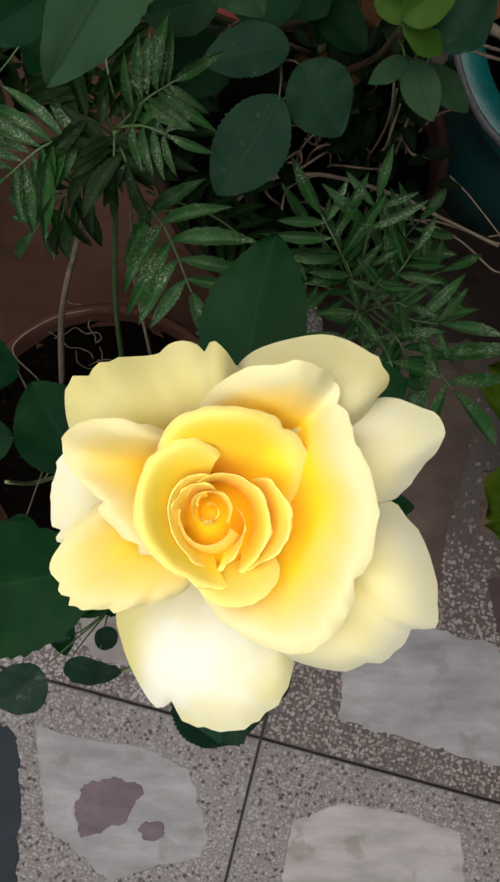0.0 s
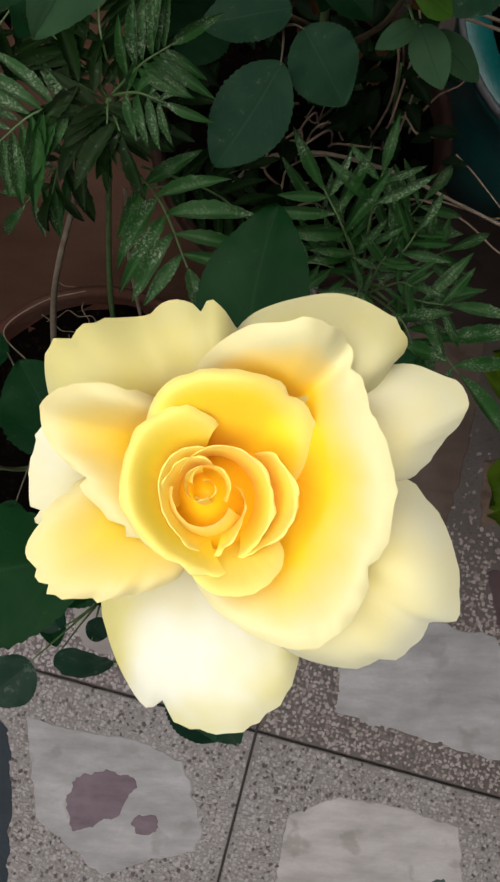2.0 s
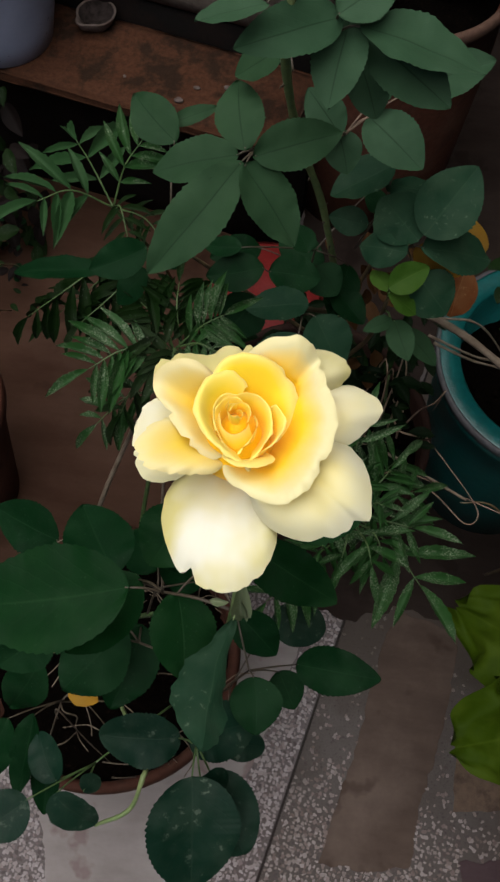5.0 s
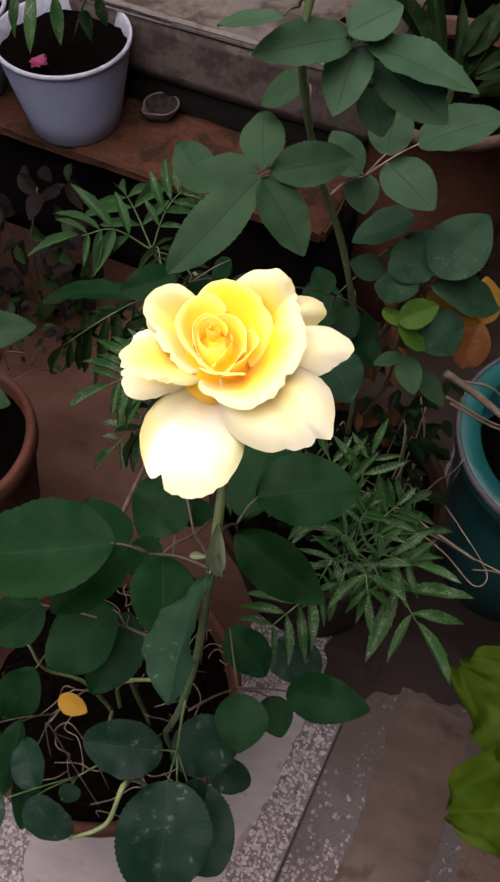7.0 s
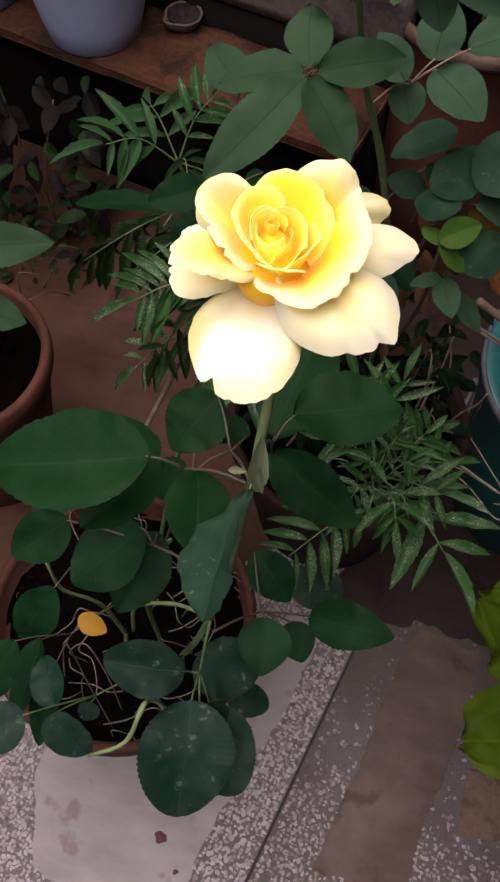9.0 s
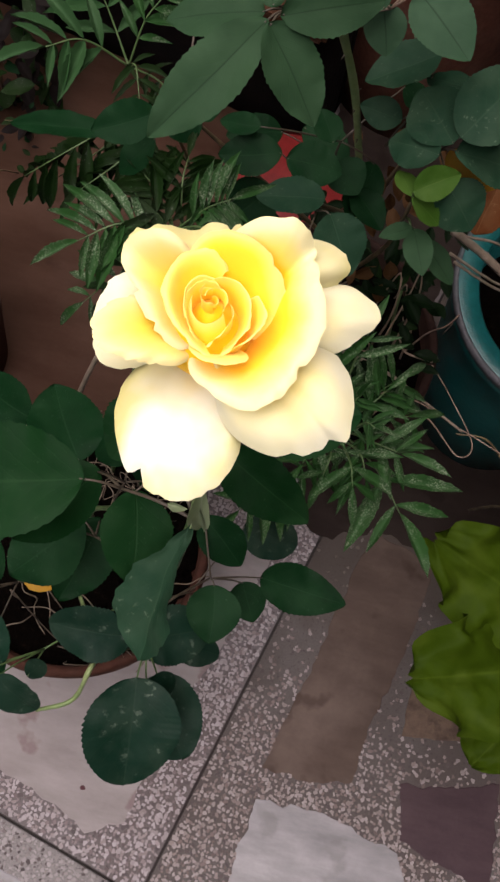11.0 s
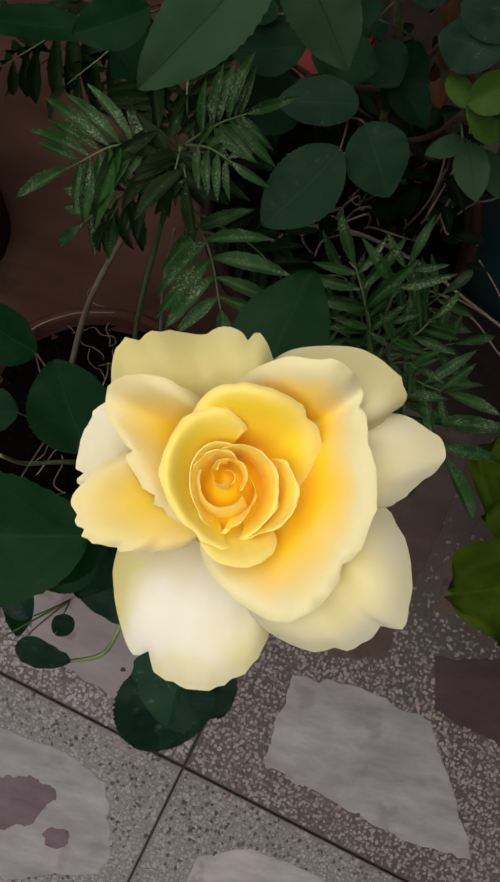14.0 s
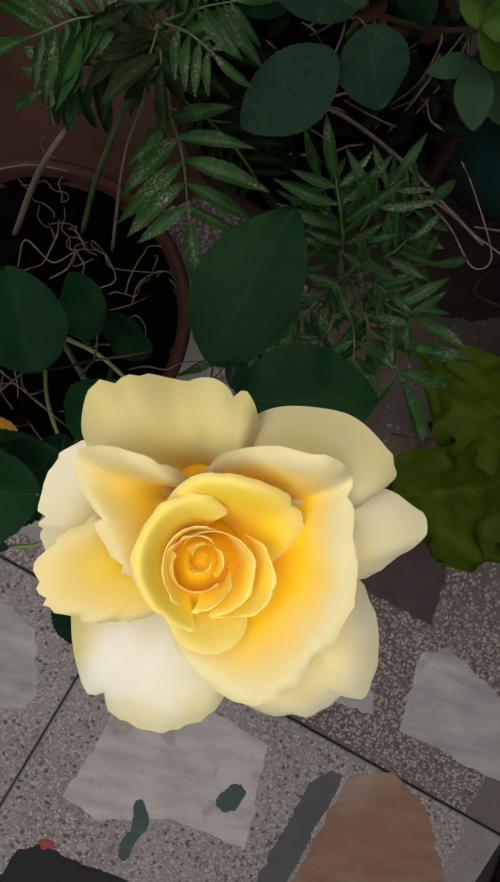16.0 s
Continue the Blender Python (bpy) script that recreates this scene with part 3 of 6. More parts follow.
stone([(0.176, -0.164), (0.269, -0.160), (0.372, -0.184), (0.418, -0.263), (0.462, -0.35), (0.369, -0.344), (0.271, -0.316), (0.163, -0.285)], WHITE_MARBLE, 1, "grey-white marble piece")
stone([(0.262, 0.225), (0.240, 0.170), (0.214, 0.030), (0.195, -0.042), (0.174, -0.125), (0.241, -0.128), (0.296, -0.115), (0.303, -0.041), (0.326, 0.038), (0.340, 0.104), (0.352, 0.205)], BROWN_MARBLE, 2, "smooth brown stone slab")
stone([(0.359, -0.10), (0.42, -0.09), (0.492, -0.068), (0.50, -0.20), (0.43, -0.185), (0.372, -0.168)], PURPLE_STONE, 3, "dull purple stone")
stone([(-0.205, -0.10), (-0.167, -0.206), (-0.074, -0.233), (-0.029, -0.257), (0.018, -0.232), (0.030, -0.142), (0.043, -0.087), (0.072, -0.02), (0.100, 0.064), (0.122, 0.165), (0.09, 0.20), (0.03, 0.16), (-0.02, 0.05), (-0.2, 0.05)], PINK_MARBLE, 4, "pinkish white marble piece with dark red spots")
stone([(-0.241, -0.295), (-0.187, -0.312), (-0.097, -0.325), (-0.036, -0.352), (-0.008, -0.44), (-0.018, -0.468), (-0.14, -0.50), (-0.225, -0.43)], WHITE_MARBLE, 5, "grey-white marble piece")
stone([(-0.180, -0.376), (-0.150, -0.366), (-0.105, -0.368), (-0.092, -0.382), (-0.108, -0.402), (-0.118, -0.425), (-0.142, -0.432), (-0.158, -0.445), (-0.182, -0.440), (-0.188, -0.410)], PURPLE_PATCH, 6, "purple stone chip", ragged=0.007, proud=0.0010, worn=True)
stone([(-0.105, -0.425), (-0.07, -0.418), (-0.062, -0.445), (-0.095, -0.452)], PURPLE_PATCH, 16, "purple stone chip", ragged=0.005, proud=0.0010, worn=True)
stone([(0.104, -0.419), (0.171, -0.395), (0.247, -0.407), (0.326, -0.432), (0.342, -0.592), (0.224, -0.575), (0.123, -0.602), (0.066, -0.579), (0.094, -0.474)], CREAM_MARBLE, 7, "cream marble piece with a green fleck")
stone([(0.272, -0.53), (0.298, -0.496), (0.32, -0.505), (0.312, -0.535), (0.29, -0.547)], GREEN_STONE, 8, "grey-green stone chip", proud=0.0012, worn=True)
stone([(-0.125, -0.559), (-0.078, -0.550), (-0.034, -0.578), (-0.026, -0.669), (-0.04, -0.76), (-0.16, -0.76)], GREEN_STONE, 9, "green stone")
stone([(0.0, -0.76), (0.028, -0.671), (0.055, -0.655), (0.195, -0.681), (0.25, -0.76)], BLACK_STONE, 10, "black stone")
stone([(0.052, -0.652), (0.066, -0.646), (0.078, -0.656), (0.062, -0.663)], RED_CHIP, 11, "small red stone chip", proud=0.0014)
stone([(0.455, -0.448), (0.518, -0.423), (0.587, -0.469), (0.65, -0.571), (0.63, -0.72), (0.42, -0.70), (0.43, -0.60)], ORANGE_STONE, 12, "orange and cream stone")
stone([(0.402, -0.471), (0.428, -0.446), (0.448, -0.446), (0.424, -0.60), (0.40, -0.69), (0.36, -0.69), (0.385, -0.56)], GREY_STONE, 13, "slate-grey stone strip")
stone([(0.499, -0.242), (0.537, -0.223), (0.635, -0.275), (0.69, -0.32), (0.68, -0.399), (0.506, -0.363)], WHITE_MARBLE, 14, "grey-white marble piece")
stone([(-0.40, -0.29), (-0.287, -0.295), (-0.265, -0.314), (-0.257, -0.41), (-0.262, -0.52), (-0.30, -0.60), (-0.42, -0.58)], BLUE_STONE, 15, "dark blue stone")
stone([(-0.80, 0.14), (-0.33, 0.13), (-0.06, 0.20), (0.03, 0.29), (0.0, 0.44), (0.04, 0.90), (-0.10, 1.05), (-0.38, 1.12), (-0.85, 1.2)], REDDISH_STONE, 17, "worn reddish brown stone slab", ragged=0.012)
stone([(0.135, 0.215), (0.165, 0.205), (0.200, 0.200), (0.235, 0.215), (0.252, 0.232), (0.35, 0.218), (0.42, 0.23), (0.56, 0.30), (0.60, 0.62), (0.42, 0.66), (0.27, 0.5), (0.13, 0.30)], SHADED_STONE, 19, "worn brown stone slab", ragged=0.01)
stone([(0.05, 0.46), (0.20, 0.48), (0.265, 0.54), (0.285, 0.67), (0.45, 0.69), (0.66, 0.72), (0.66, 1.45), (0.05, 1.45)], SHADED_STONE, 20, "brown stone slab darkened for the shade behind the pots", ragged=0.01)
stone([(0.350, -0.040), (0.470, -0.020), (0.462, 0.062), (0.352, 0.046)], TAN_BLOCK, 21, "tan plaster patch", ragged=0.004, proud=0.0020)
stone([(0.164, -0.558), (0.184, -0.557), (0.198, -0.593), (0.184, -0.628), (0.184, -0.652), (0.168, -0.652), (0.166, -0.620), (0.177, -0.594)], GREEN_STONE, 22, "dribble of green stone", ragged=0.004, proud=0.0011, worn=True)


for seed, (x, y, r) in enumerate(((-0.021, -0.134, 0.0085), (0.008, -0.168, 0.0045), (-0.046, -0.205, 0.0040))):
    stone([(x + r * math.cos(a) * (1 + 0.2 * math.sin(3 * a + seed)), y + 0.8 * r * math.sin(a)) for a in [6.283 * k / 7 for k in range(7)]], DARK_RED_STONE, 30 + seed, "dark red spot in the marble", ragged=0.003, proud=0.0011, worn=True)


def inside(x, y, ring):
    hit = False
    for (x0, y0), (x1, y1) in zip(ring, ring[1:] + ring[:1]):
        if (y0 > y) != (y1 > y) and x < (x1 - x0) * (y - y0) / (y1 - y0) + x0:
            hit = not hit
    return hit


BOUNDS = [(min(p[0] for p in r), max(p[0] for p in r), min(p[1] for p in r), max(p[1] for p in r), r) for r in STONES]


def chips(name, mat, u_range, v_range, cell, fill, sizes, seed, label, thin=0.0):
    """Marble chips strewn through the cement, each a small flat stone of its own shape."""
    rnd = random.Random(seed)
    verts, faces = [], []
    u = u_range[0]
    while u < u_range[1]:
        v = v_range[0]
        while v < v_range[1]:
            p = on_floor(u + rnd.uniform(-0.34, 0.34) * cell, v + rnd.uniform(-0.34, 0.34) * cell)
            worn = 1 - thin * min(1.0, max(0.0, (v - 0.16) / 0.20))
            v += cell
            if rnd.random() > worn * fill * (0.55 + 0.9 * (0.5 + 0.5 * noise.noise(p * 9 + Vector((seed, 0, 0))))):
                continue
            if abs((p.xy - CROSS).dot(Vector((TILE_Y.y, -TILE_Y.x)))) < 0.0045 or abs((p.xy - CROSS).dot(Vector((-TILE_X.y, TILE_X.x)))) < 0.0045:
                continue
            if any(b[0] - 0.004 < p.x < b[1] + 0.004 and b[2] - 0.004 < p.y < b[3] + 0.004 and inside(p.x, p.y, b[4]) for b in BOUNDS):
                continue
            n, r, a0, lean = rnd.randint(4, 6), cell * rnd.uniform(*sizes), rnd.random() * 6.28, rnd.uniform(0.62, 1.0)
            turn, first = rnd.random() * 3.14, len(verts)
            top = rnd.uniform(0.0003, 0.0009)
            for z, q in ((-0.0005, 1.10), (top, 1.0)):
                for k in range(n):
                    a = a0 + 6.283 * (k + 0.3 * math.sin(k * 2.3 + a0)) / n
                    dx, dy = r * q * math.cos(a), r * q * lean * math.sin(a)
                    verts.append((p.x + dx * math.cos(turn) - dy * math.sin(turn), p.y + dx * math.sin(turn) + dy * math.cos(turn), z))
            faces.append(tuple(range(first + n, first + 2 * n)))
            faces += [(first + k, first + (k + 1) % n, first + n + (k + 1) % n, first + n + k) for k in range(n)]
        u += cell
    me = bpy.data.meshes.new(name)
    me.from_pydata(verts, [], faces)
    me.materials.append(mat)
    ob = tagged(new(name, me), label, "", "", "stuff")
    return hang(ob, floor)


chips("stone_chips", CHIPS_BROWN, (0.0, 0.60), (0.0, 0.62), 0.0054, 1.7, (0.36, 0.70), 4, "brownish marble chips in cement", 0.92)
chips("stone_chips", CHIPS_PALE, (-0.40, 0.0), (0.0, 0.62), 0.0054, 2.4, (0.38, 0.74), 3, "pale marble chips in cement")
chips("stone_chips", CHIPS_DARK, (-0.36, 0.62), (-0.42, 0.0), 0.0050, 1.6, (0.30, 0.72), 5, "mixed dark and pale marble chips in cement")

# ---- the ledge and the low step at the back ----
LEDGE = Matrix.Translation((-0.38, 0.845, 0)) @ Matrix.Rotation(radians(-12), 4, "Z")
ledge = thing("ledge", (-0.38, 0.9, 0), "dirt-stained reddish brick ledge along the back of the yard", "ledge", kind="structure")
part("ledge_top", box((-1.05, 0, 0.312), (0.40, 0.16, 0.332), LEDGE, 0.006, 10, 0.003), DIRTY_BRICK, ledge)
part("ledge_base", box((-1.05, 0.085, -0.006), (0.40, 0.16, 0.312), LEDGE, 0.004, 4, 0.003), DARK_BRICK, ledge, "brick under the ledge, darkened for the shade there")
step = thing("low_wall", (-0.38, 1.1, 0), "low stained cement wall with a worn pale edge", "wall", kind="structure")
part("wall_base", box((-1.05, 0.162, -0.006), (0.40, 0.62, 0.378), LEDGE, 0.004, 4, 0.003), DARK_BRICK, step, "dark brick course")
part("wall_face", box((-1.05, 0.158, 0.378), (0.40, 0.62, 0.482), LEDGE, 0.004, 4, 0.002), CEMENT, step)
part("wall_edge", box((-1.05, 0.155, 0.482), (0.40, 0.172, 0.4905), LEDGE, 0.003, 8, 0.0015), WHITEWASH, step, "worn pale edge")
part("wall_top", box((-1.05, 0.172, 0.482), (0.40, 0.62, 0.488), LEDGE, 0.001, 4, 0.001), CEMENT_TOP, step, "peeling cement top")

# ---- plain walls added out of view, to close the yard and cut its light ----
for lo, hi, name in (((-1.7, -2.6, -0.01), (0.92, -2.4, 1.7), "wall_south"), ((-1.7, 1.55, -0.01), (0.92, 1.75, 3.2), "wall_north"), ((-1.7, -2.4, -0.01), (-1.5, 1.55, 2.4), "wall_west"), ((0.72, -2.4, -0.01), (0.92, 1.55, 3.2), "wall_east")):
    solid(name, box(lo, hi, None, 0.01), ADDED_WALL_PLASTER, "plain added wall, out of view, that holds light off the yard", "wall", "structure")


# ---- pots ----
def clay_pot(at, radius, height, mat, label, rim_mat=None, soil_drop=0.03, rim=0.035, wall=0.013, category="flower pot", name="flower_pot", taper=0.68, seed=0.0, soil=True):
    pot = thing(name, at, label, category)
    r, h = radius, height
    outer = [(r * taper * 0.94, 0.0), (r * taper, 0.004), (r * (taper + 0.3 * (1 - taper)), h * 0.35), (r * (taper + 0.62 * (1 - taper)), h * 0.7), (r - 0.010, h - rim - 0.006), (r - 0.006, h - rim - 0.002)]
    lip = [(r - 0.004, h - rim), (r - 0.001, h - rim * 0.85), (r, h - rim * 0.5), (r - 0.0005, h - 0.006), (r - 0.003, h - 0.001), (r - 0.006, h), (r - wall + 0.003, h - 0.001), (r - wall, h - 0.005)]
    inner = [(r - wall - 0.002, h - soil_drop - 0.03), (0.01, h - soil_drop - 0.05)]
    part("body", lathe(outer + [(r - 0.02, h - rim - 0.002)], at, 56, 0.012, seed, (True, False)), mat, pot)
    part("rim", lathe([(r - 0.012, h - rim - 0.002)] + lip + inner, at, 56, 0.012, seed, (False, True)), rim_mat or mat, pot)
    if soil:
        bm = bmesh.new()
        rows, segs, R = 12, 40, r - wall - 0.0015
        rings = [[bm.verts.new((at[0], at[1], at[2] + h - soil_drop))]]
        for k in range(1, rows + 1):
            q, ring = R * k / rows, []
            for s in range(segs):
                a = 6.2832 * s / segs
                p = Vector((at[0] + q * math.cos(a), at[1] + q * math.sin(a), at[2] + h - soil_drop))
                p.z += 0.009 * noise.noise(p * 26) + 0.006 * noise.noise(p * 70) + 0.004 * noise.noise(p * 170)
                ring.append(bm.verts.new(p))
            rings.append(ring)
        for s in range(segs):
            bm.faces.new((rings[0][0], rings[1][s], rings[1][(s + 1) % segs]))
        for lo, hi in zip(rings[1:], rings[2:]):
            for s in range(segs):
                bm.faces.new((lo[s], hi[s], hi[(s + 1) % segs], lo[(s + 1) % segs]))
        rnd = random.Random(int(seed * 10) + 4)
        for k in range(70):
            a, q, size = rnd.random() * 6.28, R * 0.93 * math.sqrt(rnd.random()), rnd.uniform(0.002, 0.007)
            made = bmesh.ops.create_icosphere(bm, subdivisions=1, radius=size)["verts"]
            for v in made:
                v.co = Vector((at[0] + q * math.cos(a), at[1] + q * math.sin(a), at[2] + h - soil_drop + size * 0.4)) + Vector((v.co.x, v.co.y, v.co.z * 0.7)) * (1 + 0.5 * noise.noise(v.co * 300 + Vector((k, 0, 0))))
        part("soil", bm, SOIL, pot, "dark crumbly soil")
    return pot


clay_pot((-0.113, 0.068, 0.002), 0.154, 0.253, TERRACOTTA, "round terracotta pot of dark soil on the stone floor", seed=1.0, soil_drop=0.035)
clay_pot((0.090, 0.376, 0.002), 0.155, 0.278, SHADED_TERRACOTTA, "weathered terracotta pot of soil crowded with plants", seed=2.0, soil_drop=0.03)
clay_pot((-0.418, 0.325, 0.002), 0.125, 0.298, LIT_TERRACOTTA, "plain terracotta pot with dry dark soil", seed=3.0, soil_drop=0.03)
clay_pot((0.006, 0.622, 0.002), 0.086, 0.205, RED_PLASTIC, "red plastic pot standing upside down behind the rose leaves", seed=4.0, taper=0.75, rim=0.02, wall=0.006, soil=False, soil_drop=-0.03)
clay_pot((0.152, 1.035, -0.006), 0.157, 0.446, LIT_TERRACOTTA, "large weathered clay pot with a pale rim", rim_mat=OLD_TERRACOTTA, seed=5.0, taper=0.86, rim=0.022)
clay_pot((0.381, 0.468, 0.002), 0.150, 0.348, TEAL_PAINT, "large teal painted pot with a scuffed rim", rim_mat=TEAL_PAINT, seed=6.0, taper=0.72, soil_drop=0.085, rim=0.03, wall=0.030)
teal = bpy.data.objects["flower_pot.005"]
part("rim_edge", lathe([(0.1465, 0.3482), (0.1480, 0.3496), (0.1510, 0.3490), (0.1522, 0.3450), (0.1520, 0.3390), (0.1495, 0.3380)], (0.381, 0.468, 0.002), 56, 0.012, 6.0, (False, False)), SCUFFED_RIM, teal, "pale scuffed edge of the rim")


# ---- leaf forms, shared between the leaves of a kind ----
LEAF_MESH = {}


def leaf_sheet(kind, mat, seed):
    """A leaf 1 long and 1 wide, from the origin along y, folded along its midrib, with a toothed edge."""
    key = (kind, mat.name, seed)
    if key in LEAF_MESH:
        return LEAF_MESH[key]
    rows, cols, teeth, depth, fold, sag, wave = {
        "rose": (66, 8, 17, 0.100, 0.10, 0.10, 0.026),
        "round": (80, 8, 20, 0.095, 0.08, 0.12, 0.030),
        "drooping": (56, 8, 9, 0.17, 0.16, 0.22, 0.060),
        "marigold": (24, 4, 8, 0.22, 0.25, 0.16, 0.025),
        "broad": (40, 16, 9, 0.10, 0.12, 0.22, 0.06),
        "plain": (12, 4, 0, 0.0, 0.20, 0.18, 0.03),
        "sepal": (14, 4, 4, 0.12, 0.45, 0.25, 0.05),
    }[kind]
    rnd = random.Random(seed * 7 + rows)
    blunt, bend, fold, sag = rnd.uniform(0.80, 0.98), rnd.uniform(-0.05, 0.05), fold * rnd.uniform(0.6, 1.4), sag * rnd.uniform(0.3, 1.5)
    shift = Vector((seed * 3.1, 1.7, 0.4))
    bm = bmesh.new()
    uv = bm.loops.layers.uv.new("UVMap")
    grid, coords = [], {}
    for i in range(rows + 1):
        v = i / rows
        if kind == "marigold":
            half = 0.5 * math.sin(math.pi * v ** 0.9) ** 0.9
        elif kind == "broad":
            half = 0.5 * (math.sin(math.pi * min(1, v * 0.97 + 0.02) ** 1.25) ** 0.62)
        elif kind == "drooping":
            half = 0.5 * math.sin(math.pi * v ** 1.45) ** 0.85
        elif kind in ("plain", "sepal"):
            half = 0.5 * math.sin(math.pi * v ** 0.8) ** 0.85
        elif kind == "round":
            half = 0.5 * math.sin(math.pi * min(1, v ** (blunt * 1.02))) ** 0.52
        else:
            half = 0.5 * math.sin(math.pi * v ** blunt) ** 0.68 * (1 - 0.30 * max(0, v - 0.75))
        if teeth:
            saw = (v * teeth) % 1.0
            half *= 1 + depth * (0.55 + 0.9 * abs(noise.noise(Vector((int(v * teeth) * 0.77, seed * 1.3, 5))))) * (saw if saw < 0.7 else (1 - saw) / 0.3 * 0.7) * (1 if v > 0.06 else 0)
        row = []
        for j in range(cols + 1):
            u = 2 * j / cols - 1
            x = u * half + bend * math.sin(math.pi * v)
            z = fold * abs(u * half) - sag * v * v + wave * noise.noise(Vector((u * 1.4, v * 3.0, 0)) + shift) + wave * 1.6 * abs(u) ** 2 * noise.noise(Vector((u * 0.6, v * 6.5, 2)) + shift)
            if kind == "broad":
                z += 0.10 * abs(u) ** 3 * math.sin(v * 23 + seed + u) + 0.07 * noise.noise(Vector((u * 3.1, v * 5.2, 7)) + shift) + 0.03 * noise.noise(Vector((u * 8, v * 13, 3)) + shift)
            vert = bm.verts.new((x, v, z + sag * v * 0.55))
            coords[vert] = (j / cols, v)
            row.append(vert)
        grid.append(row)
    for lo, hi in zip(grid, grid[1:]):
        for j in range(cols):
            f = bm.faces.new((lo[j], lo[j + 1], hi[j + 1], hi[j]))
            for loop in f.loops:
                loop[uv].uv = coords[loop.vert]
    LEAF_MESH[key] = mesh_of(kind + "_leaf", bm, mat)
    return LEAF_MESH[key]


RND = random.Random(21)


def leaflet(parent, kind, mat, base, tip, width, normal=(0, -0.3, 1), turn=None, name="leaflet"):
    turn = RND.uniform(-0.35, 0.35) if turn is None else turn
    if kind in ("rose", "round"):
        tip, width = Vector(base) + (Vector(tip) - Vector(base)) * 1.05, width * 1.02
    return place(name, leaf_sheet(kind, mat, RND.randrange(5)), leaf_pose(base, tip, width, normal, turn), parent)


def rose_leaf(plant, joint, mat, leaflets, stalk=RED_STALK, normal=(0, -0.3, 1), thick=0.0011, kind="rose"):
    """A compound leaf: the branched stalk, with its leaflets (base, tip, width) under it."""
    joint = Vector(joint)
    hub = sum((Vector(b) for b, t, w in leaflets), Vector()) / len(leaflets)
    hub = joint.lerp(hub, 0.7) - Vector((0, 0, 0.004))
    bm = tube([joint, joint.lerp(hub, 0.5) + Vector((0, 0, 0.006)), hub], thick, thick * 0.8, 5, 4)
    for b, t, w in leaflets:
        b = Vector(b)
        tube([hub, hub.lerp(b, 0.6) + Vector((0, 0, 0.002)), b + (Vector(t) - b) * 0.03], thick * 0.8, thick * 0.5, 5, 3, bm)
    leaf = part("leaf", bm, stalk, plant)
    for b, t, w in leaflets:
        leaflet(leaf, kind, mat, b, t, w, normal)
    return leaf


def thorns(plant, points, count, size, seed):
    """Hooked thorns along a stem, each a part of its own."""
    line, rnd = curve_points(points, 8), random.Random(seed)
    for k in range(count):
        i = rnd.randrange(1, len(line) - 1)
        d, out = (line[i + 1] - line[i]).normalized(), Vector((rnd.uniform(-1, 1), rnd.uniform(-1, 1), rnd.uniform(-1, 1)))
        out = (out - d * out.dot(d)).normalized()
        part("thorn", tube([line[i], line[i] + out * size * 0.5 - d * size * 0.1, line[i] + out * size - d * size * 0.35], size * 0.28, size * 0.03, 5, 2), RED_STALK, plant)


# ---- the yellow rose ----
rose = thing("rose_bush", (-0.03, 0.03, 0.22), "rose bush with one large pale yellow bloom in a terracotta pot", "rose")
STEM = [(-0.03, 0.03, 0.215), (-0.022, 0.012, 0.36), (-0.002, -0.012, 0.50), (0.014, -0.018, 0.60), (0.027, -0.012, 0.70), (0.037, -0.003, 0.825), (0.040, 0.016, 0.905), (0.038, 0.022, 0.932)]
part("stem", tube(STEM[:6], 0.0030, 0.0025, 8, 8, rough=0.2), GREEN_STEM, rose, "green thorny stem")
part("stem", tube(STEM[5:], 0.0026, 0.0022, 8, 8, rough=0.2), PALE_STEM, rose, "pale green neck under the bloom")
thorns(rose, STEM[:5], 14, 0.006, 3)
BRANCH = [(-0.06, 0.05, 0.215), (-0.075, 0.06, 0.34), (-0.07, 0.06, 0.46), (-0.03, 0.04, 0.60)]
part("stem", tube(BRANCH, 0.003, 0.002, 7, 6, rough=0.2), GREEN_STEM, rose)

CENTRE = Matrix.Translation((0.032, 0.036, 0.975)) @ Matrix.Rotation(radians(19), 4, "X")
HEART = CENTRE @ Matrix.Rotation(radians(-24), 4, "X")
bm = bmesh.new()
tube([CENTRE @ Vector((0, 0, -0.040)), CENTRE @ Vector((0, 0, -0.048)), CENTRE @ Vector((0.001, 0, -0.055))], 0.0075, 0.003, 12, 4, bm)
flower = part("flower", bm, PALE_STEM, rose, "open pale yellow rose bloom with a golden heart")


